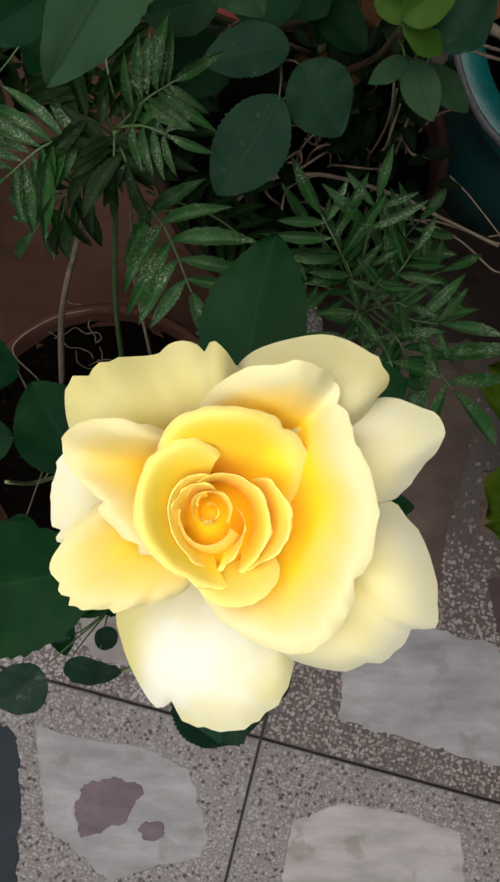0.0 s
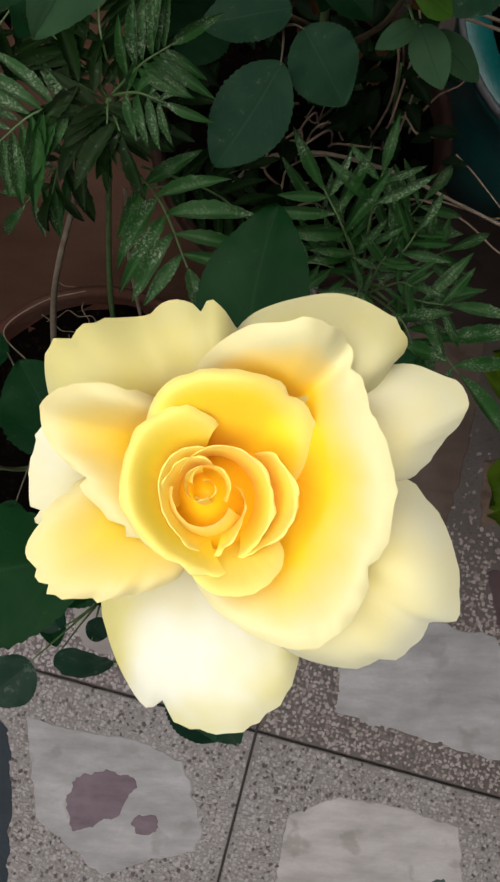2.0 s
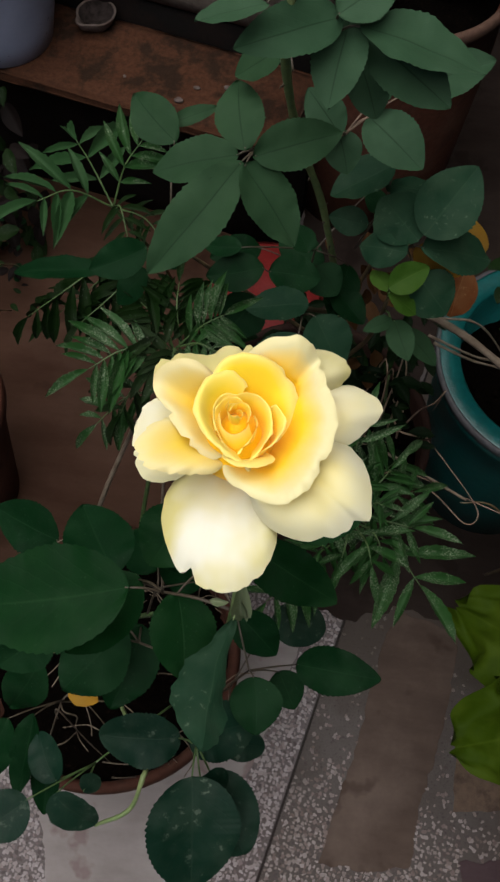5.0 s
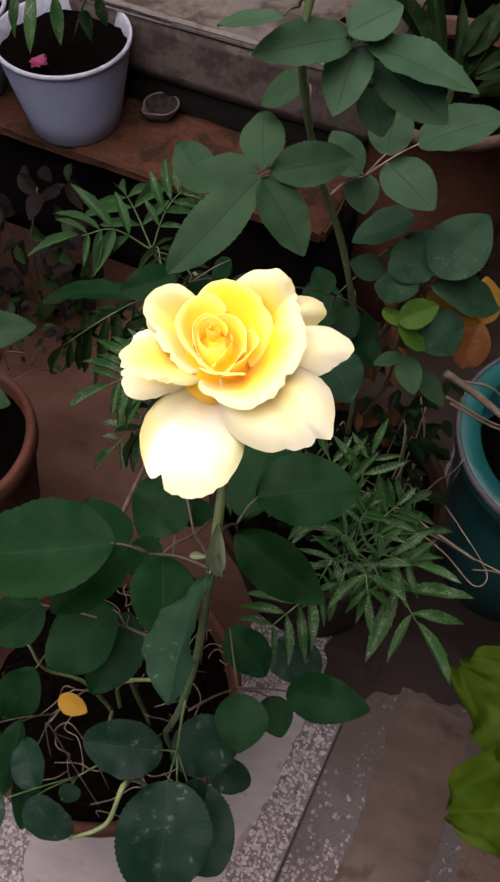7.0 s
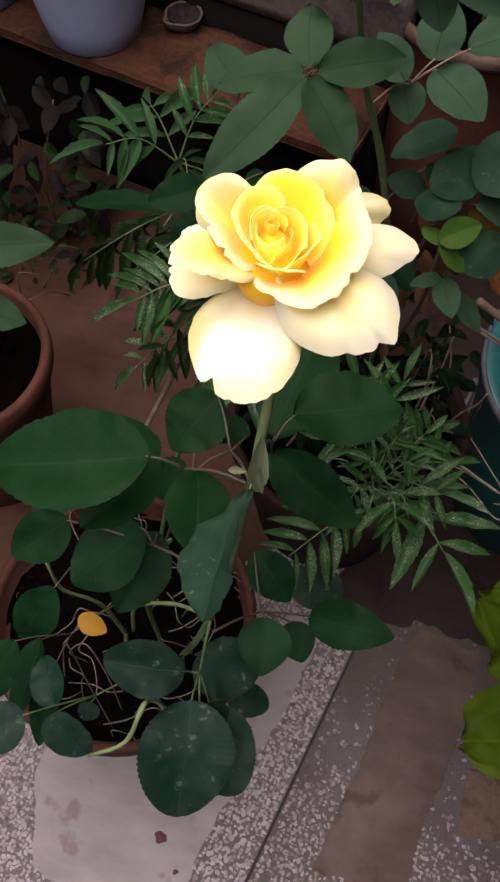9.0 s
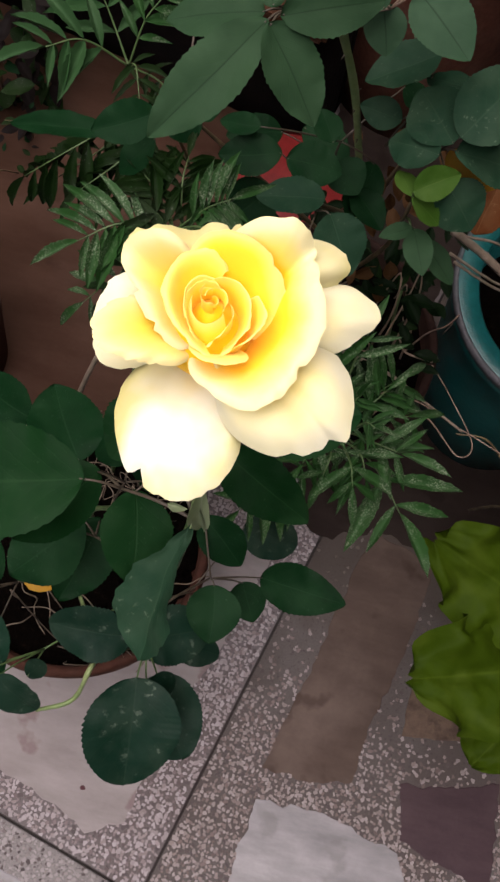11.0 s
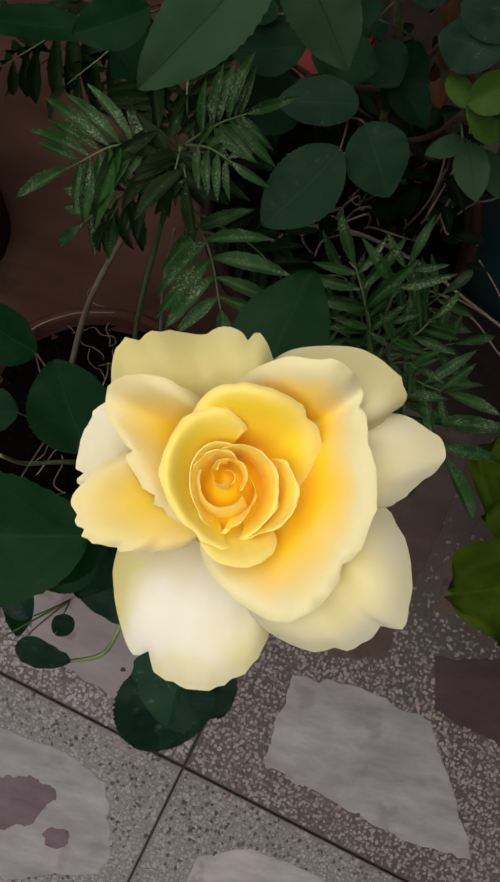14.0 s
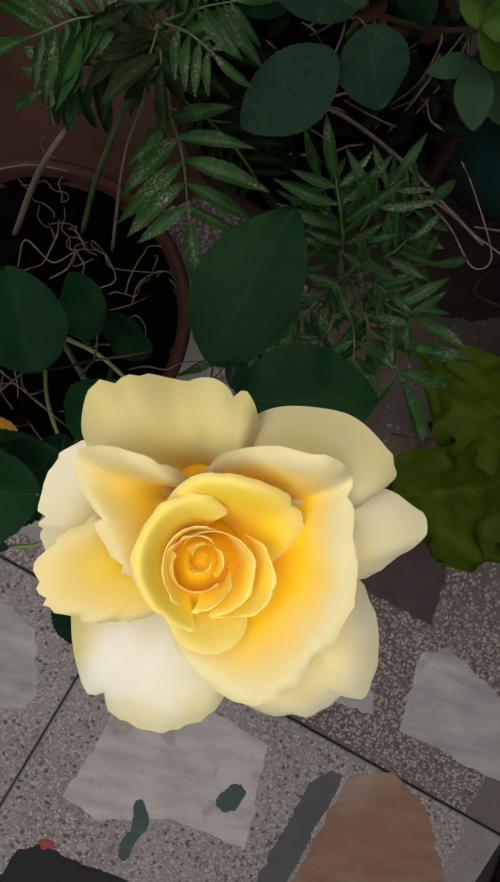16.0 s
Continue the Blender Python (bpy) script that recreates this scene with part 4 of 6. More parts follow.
def petal(lip, mat, seed, base=(3, -42), flare=1.6, lean=1.0, arch=0.0, curl=0.0, off=(0, 0), ruffle=0.6, rag=0.55, narrow=0.8, tear=None, ends=True, rows=16, cols=44, label="", axes=CENTRE):
    """A petal: a sheet from the bloom's axis out to its lip. lip: (degrees round the axis, millimetres out, millimetres up);
    flare: how soon it rises; lean: how soon it goes out; arch: a swelling half way; curl: how far the edge rolls down."""
    points, last = [], None
    for a, r, z in lip:
        if last is not None:
            a += 360 * round((last - a) / 360)
        points.append((a, r, z))
        last = a
    line = curve_points(points, 12)
    mid = (points[0][0] + points[-1][0]) / 2
    shift = Vector((seed * 5.3, seed * 1.9, 0))
    bm = bmesh.new()
    uv = bm.loops.layers.uv.new("UVMap")
    grid, coords = [], {}
    for j in range(cols + 1):
        w = j / cols * (len(line) - 1)
        k = min(int(w), len(line) - 2)
        p = line[k].lerp(line[k + 1], w - k)
        arc = radians(p.x) * p.y
        reach = p.y
        u = abs(2 * j / cols - 1)
        fall = 1 - 0.5 * u ** 9 - 0.12 * u ** 3
        if ends:
            reach, p.z = base[0] + (reach - base[0]) * fall, base[1] + (p.z - base[1]) * (1 - 0.35 * u ** 9)
        # the worn edge: nibbles and tears that reach only a little way in
        worn = rag * (1.9 * noise.noise(Vector((arc * 0.16, 0, 0)) + shift) + 1.2 * noise.noise(Vector((arc * 0.42, 3, 0)) + shift))
        if rag > 0.5:
            worn -= 5.5 * max(0.0, noise.noise(Vector((arc * 0.21, 8, 0)) + shift) - 0.22)
        if tear:
            worn -= tear[1] * math.exp(-((p.x - tear[0]) / tear[2]) ** 2)
        col = []
        for i in range(rows + 1):
            v = i / rows
            r = base[0] + (reach - base[0]) * v ** lean + worn * v ** 7
            z = base[1] + (p.z - base[1]) * (1 - (1 - v) ** flare) + arch * math.sin(math.pi * v)
            edge = max(0.0, v - 0.78) / 0.22
            z += ruffle * (v * v * 2.0 * noise.noise(Vector((arc * 0.09, v * 1.6, 1)) + shift) + edge * 1.6 * noise.noise(Vector((arc * 0.28, v, 4)) + shift)) - curl * edge ** 2
            a = radians(mid + (p.x - mid) * (narrow + (1 - narrow) * v))
            vert = bm.verts.new(axes @ (Vector((r * math.cos(a) + off[0], r * math.sin(a) + off[1], z)) / 1000))
            coords[vert] = (j / cols, v)
            col.append(vert)
        grid.append(col)
    for a, b in zip(grid, grid[1:]):
        for i in range(rows):
            f = bm.faces.new((a[i], b[i], b[i + 1], a[i + 1]))
            for loop in f.loops:
                loop[uv].uv = coords[loop.vert]
    bmesh.ops.recalc_face_normals(bm, faces=bm.faces[:])
    return part("petal", bm, mat, flower, label)


# outer petals, spread wide
petal([(-140, 33, -29), (-132, 44, -27), (-123, 52, -24), (-112, 59.5, -18), (-105, 64.5, -15), (-98, 67, -14), (-90, 68, -13), (-82, 66.5, -11.5), (-74, 62, -10.5), (-65, 54, -10), (-57, 43, -13)], PALE_PETAL, 1, flare=1.6, arch=4, tear=(-101, 5, 1.8), curl=2.5, label="broad pale outer petal with a torn edge")
petal([(-82, 27, -9), (-76, 36, -7), (-68, 45.5, -5.5), (-56, 53.5, -4), (-45, 58, -4), (-38, 60.5, -6), (-34.5, 60, -7), (-31, 63.5, -6.5), (-23, 60, -6), (-13, 55, -11), (-3, 48, -17), (7, 38, -19)], TIP_PETAL, 2, flare=1.9, arch=9, curl=2.5, rag=0.6)
petal([(-12, 41, -20), (-4, 46.2, -20), (5, 51.8, -22), (11, 57.4, -24), (18, 57.7, -25), (26, 51.7, -24), (36, 44, -24)], TIP_PETAL, 3, flare=1.9, arch=12, curl=1, rag=0.8)
petal([(18, 40, -24), (27, 48, -22), (36, 51.5, -21), (45, 49, -25), (54, 44, -30), (64, 38, -32), (76, 33, -33), (90, 27, -35)], OUTER_PETAL, 4, flare=1.9, arch=12, curl=2, rag=0.8)
petal([(184, 34, -30), (174, 38.5, -28), (160, 43.5, -29), (149, 45.5, -31), (136, 41, -33), (123, 35, -35), (110, 35, -33), (97, 35, -30), (86, 33, -27), (76, 29, -29), (64, 23, -33)], OUTER_PETAL, 5, base=(3, -44), flare=2.1, arch=9, curl=2, label="broad curled back petal")
petal([(160, 38, -31), (172, 42, -30), (-174, 44, -28), (-160, 46, -25), (-149, 47.5, -24), (-138, 45, -22), (-124, 36, -20)], TIP_PETAL, 6, flare=1.8, arch=5, curl=1)
petal([(-86, 17, -11), (-103, 22.5, -6), (-118, 27, -2), (-132, 33, 1), (-144, 40, 1), (-154, 43, -1), (-163, 41, -3), (-172, 36, -7), (-184, 28, -14)], GOLD_PETAL, 7, flare=1.7, curl=1.5, rag=0.6)
# the middle whorl, a bowl round the heart
petal([(-110, 20, -10), (-101, 26, -3), (-87, 29.5, 2), (-72, 33, 6), (-59, 37.3, 8), (-50, 38.5, 9), (-40, 38, 8), (-27, 37, 6), (-12, 37, 4), (4, 37.5, 2), (17, 36.5, 0), (28, 36.5, -3), (37, 38, -7), (45, 40, -10), (53, 41.5, -6.5), (61, 41.5, -3.5), (73, 37.5, -3.5), (85, 33, -6.5), (98, 28.5, -11), (115, 22, -18)], MIDDLE_PETAL, 9, base=(9, -27), flare=1.6, lean=0.85, curl=1.4, ruffle=0.9, cols=96, label="great curved petal that forms a bowl round the heart")
petal([(150, 18, 0), (130, 21, 6), (112, 23, 9.5), (96, 23.8, 11), (80, 24.5, 10.5), (64, 26, 7.5), (48, 27.5, 1), (32, 26, -5), (16, 23, -12), (2, 20, -18)], THROAT_PETAL, 51, base=(11, -12), flare=1.6, curl=2.0, ruffle=0.5, axes=HEART)
petal([(24, 24, -33), (44, 27, -31), (64, 28, -31), (84, 27, -32), (104, 25, -34), (124, 23, -36)], OUTER_PETAL, 13, base=(2, -38), flare=1.3, arch=2, curl=1)
petal([(-84, 17, -8), (-100, 18.5, -6), (-120, 20, -5), (-145, 22.5, -5), (-168, 26, -6), (178, 30, -8), (168, 36.5, -11), (159, 39.5, -11), (149, 37.5, -7), (139, 33.5, -4), (129, 28, -5), (118, 21, -10)], BACK_PETAL, 11, base=(3, -40), flare=1.7, curl=2, ruffle=0.7)
# petals that wrap the heart and fall to a V before it
petal([(84, 14, 1), (97, 16.5, 5), (118, 19, 7), (143, 19, 7), (168, 17.8, 6.5), (-168, 17, 6), (-142, 16, 3.5), (-116, 15.8, 1), (-94, 16.6, -2), (-74, 18, -5)], GLOW_PETAL, 53, base=(7, -13), flare=1.75, lean=0.9, rag=0.5, ruffle=0.6, curl=1.4, ends=False, axes=HEART)
petal([(-120, 15, -9), (-101, 18, -3.5), (-83, 20.8, -1.5), (-68, 21.7, -1), (-52, 21.5, -3), (-38, 20.5, -7), (-24, 17, -12)], GLOW_PETAL, 52, base=(2, -34), flare=1.5, ruffle=0.25, rag=0.3, curl=0.6, axes=HEART)
petal([(48, 12.5, -8), (36, 15.3, -1.5), (26, 16, 0.5), (8, 17.5, 1), (-11, 18, 1), (-30, 17, -1), (-50, 15.6, -4), (-70, 15, -8)], GLOW_PETAL, 54, base=(12.5, -16), flare=1.5, lean=0.9, rag=0.5, ruffle=0.8, curl=1.2, axes=HEART)
petal([(150, 7.2, -0.5), (124, 8.0, 1.5), (98, 9.0, 3.2), (70, 10.2, 3.6), (40, 11.2, 2.6), (17, 12.4, 0.6), (-6, 13.2, -1), (-30, 13.8, -3), (-52, 14.4, -6), (-70, 15, -9)], GLOW_PETAL, 55, base=(8.5, -13), flare=1.5, lean=0.9, rag=0.4, ruffle=0.9, curl=1.0, ends=False, axes=HEART)
petal([(92, 9.2, 0.5), (126, 10.8, 3), (158, 10.8, 3), (-168, 10.2, 2), (-140, 10.4, 0), (-112, 11.6, -3.5), (-88, 13, -7.5)], GLOW_PETAL, 56, base=(7.5, -11), flare=1.4, lean=0.9, rag=0.3, ruffle=0.5, curl=0.8, ends=False, axes=HEART)
petal([(30, 4.6, 0.5), (2, 5.8, 1.8), (-26, 7.0, 1.8), (-50, 8.4, 0.2), (-72, 10.2, -2.2), (-90, 12, -5.5)], GLOW_PETAL, 58, base=(6.4, -11), flare=1.5, lean=0.9, off=(0.8, -0.6), rag=0.4, ruffle=0.9, curl=0.8, ends=False, axes=HEART)
petal([(70, 5.0, 0.5), (100, 6.4, 2.8), (132, 8.0, 3.0), (164, 9.0, 1.8), (-166, 9.6, -0.4), (-142, 10.4, -3.4)], GLOW_PETAL, 59, base=(5.6, -10), flare=1.5, lean=0.9, off=(-0.6, 0.8), rag=0.4, ruffle=1.0, curl=0.8, ends=False, axes=HEART)
# the heart: a smooth cup in front and a small roll of petals in it
petal([(172, 6.6, 1.2), (-162, 6.8, 0.8), (-136, 7.0, -0.6), (-110, 7.2, -1.8), (-84, 7.0, -1.8), (-58, 6.4, -0.6), (-34, 5.4, 0.8)], GLOW_PETAL, 57, base=(10.0, -15), flare=1.2, off=(-0.8, 0.4), rag=0.25, ruffle=0.5, ends=False, narrow=1.0, rows=9, axes=HEART)
for k, (turn, wide, radius, top) in enumerate(((64, 96, 5.4, 2.6), (196, 100, 4.2, 3.2), (-20, 120, 2.6, 2.4))):
    petal([(turn - wide, radius * 1.05, top - 2.6), (turn - wide * 0.5, radius, top - 0.4), (turn, radius * 0.9, top), (turn + wide * 0.5, radius * 0.72, top - 0.3), (turn + wide, radius * 0.45, top - 1.2)],
          GLOW_PETAL, 40 + k, base=(radius * 0.8, top - 6), flare=1.4, off=(-1.2, 1.2), rag=0.3, ruffle=0.9, narrow=1.0, ends=False, curl=0.6, rows=9, cols=26, axes=HEART)
part("petal_core", lathe([(2, -44), (9, -40), (12, -35), (11, -32), (6, -30), (2, -29)], (0, 0, 0), 32, 0.05, 5.0), BACK_PETAL, flower).matrix_basis = CENTRE @ Matrix.Diagonal((0.001, 0.001, 0.001, 1))
part("petal_core", lathe([(2, -41.5), (10, -37), (16, -23), (14.5, -16.5), (11, -12.5), (8.0, -9.5), (4.6, -5.5), (2.6, -3.2), (0.6, -2.4)], (0, 0, 0), 32, 0.05, 3.0), INNER_PETAL, flower).matrix_basis = HEART @ Matrix.Translation((-0.0005, 0, 0)) @ Matrix.Diagonal((0.001, 0.001, 0.001, 1))
for k, turn in enumerate((-60, 20, 95, 170, 240)):
    a = radians(turn)
    base, tip = CENTRE @ Vector((0.005 * math.cos(a), 0.005 * math.sin(a), -0.041)), CENTRE @ Vector((0.017 * math.cos(a), 0.017 * math.sin(a), -0.056))
    place("sepal", leaf_sheet("sepal", PAPER_SEPAL, k % 3), leaf_pose(base, tip, 0.008, (0, 0, 1), 0.0), flower)
for b, t, w in (((0.0395, 0.006, 0.866), (0.041, -0.006, 0.826), 0.010), ((0.034, -0.001, 0.834), (0.023, 0.0, 0.829), 0.004), ((0.038, 0.0, 0.845), (0.043, -0.008, 0.824), 0.006)):
    leaflet(rose, "sepal", PAPER_SEPAL, b, t, w, (0.2, -0.5, 0.8), 0.2, "stipule")

rose_leaf(rose, (0.036, -0.002, 0.822), UPPER_LEAF, [((-0.021, 0.006, 0.811), (-0.112, -0.011, 0.79), 0.056), ((-0.02, 0.02, 0.78), (-0.058, -0.022, 0.76), 0.038)])
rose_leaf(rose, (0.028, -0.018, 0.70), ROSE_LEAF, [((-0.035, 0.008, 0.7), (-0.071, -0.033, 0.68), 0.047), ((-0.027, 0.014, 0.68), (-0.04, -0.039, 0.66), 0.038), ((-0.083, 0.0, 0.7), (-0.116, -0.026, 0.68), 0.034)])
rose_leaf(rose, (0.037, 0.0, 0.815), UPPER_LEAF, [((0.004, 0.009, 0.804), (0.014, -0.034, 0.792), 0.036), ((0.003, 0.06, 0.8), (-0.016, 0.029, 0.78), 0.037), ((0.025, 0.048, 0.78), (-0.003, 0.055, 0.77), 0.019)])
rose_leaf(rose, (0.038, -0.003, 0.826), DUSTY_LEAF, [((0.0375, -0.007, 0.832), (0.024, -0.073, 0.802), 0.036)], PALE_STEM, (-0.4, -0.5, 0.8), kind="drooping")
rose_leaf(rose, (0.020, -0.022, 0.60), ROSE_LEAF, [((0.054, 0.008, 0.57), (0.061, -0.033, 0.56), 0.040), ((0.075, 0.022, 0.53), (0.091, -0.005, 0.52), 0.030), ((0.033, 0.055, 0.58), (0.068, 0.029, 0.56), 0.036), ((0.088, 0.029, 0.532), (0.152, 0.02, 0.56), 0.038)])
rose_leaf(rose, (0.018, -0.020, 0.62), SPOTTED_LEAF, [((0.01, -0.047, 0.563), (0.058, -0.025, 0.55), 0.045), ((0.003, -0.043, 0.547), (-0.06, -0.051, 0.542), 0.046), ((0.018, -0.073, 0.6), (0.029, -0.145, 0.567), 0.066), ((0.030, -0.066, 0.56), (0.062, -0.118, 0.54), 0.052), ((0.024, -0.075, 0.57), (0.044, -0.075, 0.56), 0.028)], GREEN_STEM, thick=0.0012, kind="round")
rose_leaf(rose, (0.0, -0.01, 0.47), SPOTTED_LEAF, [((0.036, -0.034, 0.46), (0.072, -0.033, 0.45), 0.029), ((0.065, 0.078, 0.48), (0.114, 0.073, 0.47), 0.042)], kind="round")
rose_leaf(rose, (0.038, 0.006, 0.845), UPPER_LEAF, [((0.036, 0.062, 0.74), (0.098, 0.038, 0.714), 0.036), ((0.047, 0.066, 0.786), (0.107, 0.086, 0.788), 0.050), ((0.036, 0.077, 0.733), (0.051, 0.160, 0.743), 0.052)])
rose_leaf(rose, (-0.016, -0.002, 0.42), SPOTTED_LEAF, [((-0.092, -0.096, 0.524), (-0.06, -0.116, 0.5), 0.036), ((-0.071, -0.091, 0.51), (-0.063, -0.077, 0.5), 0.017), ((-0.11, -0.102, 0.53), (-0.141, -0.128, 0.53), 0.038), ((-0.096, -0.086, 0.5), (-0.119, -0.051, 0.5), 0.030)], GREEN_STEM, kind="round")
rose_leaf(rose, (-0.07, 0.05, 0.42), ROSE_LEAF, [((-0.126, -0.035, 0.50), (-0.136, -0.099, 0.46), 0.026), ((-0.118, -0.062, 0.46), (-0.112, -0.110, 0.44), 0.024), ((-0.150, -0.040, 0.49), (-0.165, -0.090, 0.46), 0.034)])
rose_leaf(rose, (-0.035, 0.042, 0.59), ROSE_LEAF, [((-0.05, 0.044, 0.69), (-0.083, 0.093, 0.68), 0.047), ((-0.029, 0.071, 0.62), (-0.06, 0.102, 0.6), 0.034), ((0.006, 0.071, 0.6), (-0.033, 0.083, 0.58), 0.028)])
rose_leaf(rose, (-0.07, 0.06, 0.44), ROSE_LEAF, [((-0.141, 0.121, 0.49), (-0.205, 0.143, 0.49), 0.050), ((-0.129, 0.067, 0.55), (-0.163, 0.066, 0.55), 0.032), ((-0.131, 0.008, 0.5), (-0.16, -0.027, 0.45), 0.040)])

# ---- the rose behind it, with no bloom ----
back = thing("rose_bush", (0.10, 0.42, 0.24), "tall leafy rose bush without blooms, some leaves pale and some dusty", "rose")
BACK_STEM = [(0.10, 0.42, 0.24), (0.096, 0.41, 0.48), (0.066, 0.375, 0.68), (0.036, 0.33, 0.82), (0.026, 0.272, 0.94), (0.030, 0.262, 1.0)]
part("stem", tube(BACK_STEM, 0.0036, 0.0024, 8, 8, rough=0.25), PALE_STEM, back, "green thorny stem")
thorns(back, BACK_STEM, 18, 0.006, 5)
for points in ([(0.096, 0.41, 0.46), (0.115, 0.40, 0.58), (0.125, 0.36, 0.70)], [(0.11, 0.40, 0.40), (0.125, 0.34, 0.56), (0.122, 0.292, 0.70)], [(0.09, 0.40, 0.50), (0.05, 0.35, 0.58), (0.04, 0.31, 0.65)], [(0.09, 0.41, 0.42), (0.0, 0.38, 0.55), (-0.07, 0.35, 0.66)]):
    part("stem", tube(points, 0.0026, 0.0016, 7, 6, rough=0.25), BROWN_STEM, back, "brown woody side shoot")
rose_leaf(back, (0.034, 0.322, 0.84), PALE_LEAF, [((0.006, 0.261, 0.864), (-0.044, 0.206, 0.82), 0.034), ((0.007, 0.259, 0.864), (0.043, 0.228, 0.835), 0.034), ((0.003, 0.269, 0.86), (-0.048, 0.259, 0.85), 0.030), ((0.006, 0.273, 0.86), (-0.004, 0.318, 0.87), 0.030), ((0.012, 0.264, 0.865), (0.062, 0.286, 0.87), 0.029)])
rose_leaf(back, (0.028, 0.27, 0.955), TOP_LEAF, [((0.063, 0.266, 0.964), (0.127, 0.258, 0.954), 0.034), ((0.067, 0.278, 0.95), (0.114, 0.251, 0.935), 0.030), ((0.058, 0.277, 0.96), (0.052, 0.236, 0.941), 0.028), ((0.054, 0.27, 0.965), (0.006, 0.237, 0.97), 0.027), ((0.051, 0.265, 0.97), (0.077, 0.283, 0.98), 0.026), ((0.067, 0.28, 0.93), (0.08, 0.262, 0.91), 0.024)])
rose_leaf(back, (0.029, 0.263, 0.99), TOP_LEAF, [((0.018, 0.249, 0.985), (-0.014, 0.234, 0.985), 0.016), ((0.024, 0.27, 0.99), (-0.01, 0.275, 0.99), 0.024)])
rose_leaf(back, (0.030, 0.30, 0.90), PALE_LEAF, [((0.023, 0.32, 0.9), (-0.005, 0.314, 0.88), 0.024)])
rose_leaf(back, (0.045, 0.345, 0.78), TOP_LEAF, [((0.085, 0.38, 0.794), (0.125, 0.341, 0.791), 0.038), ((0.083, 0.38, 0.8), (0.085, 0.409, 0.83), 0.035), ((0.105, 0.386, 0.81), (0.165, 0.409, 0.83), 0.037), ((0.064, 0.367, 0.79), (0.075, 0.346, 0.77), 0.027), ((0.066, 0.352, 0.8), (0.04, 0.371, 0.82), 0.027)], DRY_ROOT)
rose_leaf(back, (0.120, 0.375, 0.67), DUSTY_LEAF, [((0.137, 0.319, 0.735), (0.107, 0.362, 0.73), 0.043), ((0.14, 0.321, 0.74), (0.171, 0.364, 0.77), 0.047), ((0.14, 0.317, 0.731), (0.2, 0.339, 0.7), 0.040), ((0.13, 0.311, 0.73), (0.095, 0.324, 0.717), 0.033), ((0.141, 0.306, 0.71), (0.169, 0.288, 0.69), 0.041)])
rose_leaf(back, (0.10, 0.41, 0.60), DUSTY_LEAF, [((0.117, 0.407, 0.72), (0.069, 0.386, 0.7), 0.040), ((0.103, 0.373, 0.68), (0.07, 0.378, 0.68), 0.024), ((0.144, 0.382, 0.72), (0.114, 0.403, 0.7), 0.026)])
rose_leaf(back, (0.123, 0.295, 0.69), LIME_LEAF, [((0.119, 0.287, 0.715), (0.147, 0.304, 0.724), 0.023), ((0.12, 0.287, 0.71), (0.144, 0.28, 0.697), 0.021), ((0.12, 0.287, 0.71), (0.107, 0.306, 0.71), 0.017)], GREEN_STEM)
rose_leaf(back, (0.124, 0.31, 0.65), PALE_LEAF, [((0.13, 0.282, 0.68), (0.143, 0.25, 0.677), 0.021), ((0.128, 0.283, 0.68), (0.107, 0.269, 0.68), 0.013), ((0.14, 0.288, 0.66), (0.172, 0.27, 0.64), 0.018)], GREEN_STEM)
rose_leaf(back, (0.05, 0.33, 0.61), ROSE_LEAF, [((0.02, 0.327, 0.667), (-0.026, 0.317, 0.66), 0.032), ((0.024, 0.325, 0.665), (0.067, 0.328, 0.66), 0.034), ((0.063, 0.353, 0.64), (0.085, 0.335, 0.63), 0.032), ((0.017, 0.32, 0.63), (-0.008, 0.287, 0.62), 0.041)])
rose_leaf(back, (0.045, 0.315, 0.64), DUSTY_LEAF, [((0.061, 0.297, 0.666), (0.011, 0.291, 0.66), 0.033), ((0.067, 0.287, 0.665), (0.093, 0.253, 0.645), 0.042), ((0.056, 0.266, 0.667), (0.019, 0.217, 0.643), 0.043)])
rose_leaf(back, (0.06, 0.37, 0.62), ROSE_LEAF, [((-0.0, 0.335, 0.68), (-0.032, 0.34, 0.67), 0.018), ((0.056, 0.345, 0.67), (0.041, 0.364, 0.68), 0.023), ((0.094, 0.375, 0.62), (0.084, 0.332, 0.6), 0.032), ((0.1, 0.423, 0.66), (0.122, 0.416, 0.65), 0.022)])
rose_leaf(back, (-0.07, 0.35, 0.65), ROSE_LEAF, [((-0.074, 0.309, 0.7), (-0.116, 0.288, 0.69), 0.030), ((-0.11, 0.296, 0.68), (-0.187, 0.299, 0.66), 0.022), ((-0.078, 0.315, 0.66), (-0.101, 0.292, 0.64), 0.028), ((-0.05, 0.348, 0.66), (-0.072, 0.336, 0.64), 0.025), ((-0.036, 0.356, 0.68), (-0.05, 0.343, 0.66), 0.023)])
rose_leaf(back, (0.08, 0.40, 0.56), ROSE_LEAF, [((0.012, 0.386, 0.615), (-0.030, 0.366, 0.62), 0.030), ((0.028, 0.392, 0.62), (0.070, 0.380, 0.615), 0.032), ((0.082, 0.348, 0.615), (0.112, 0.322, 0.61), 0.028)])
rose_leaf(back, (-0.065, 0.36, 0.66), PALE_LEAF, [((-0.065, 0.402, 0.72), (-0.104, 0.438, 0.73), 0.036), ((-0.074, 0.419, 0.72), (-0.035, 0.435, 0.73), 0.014)])
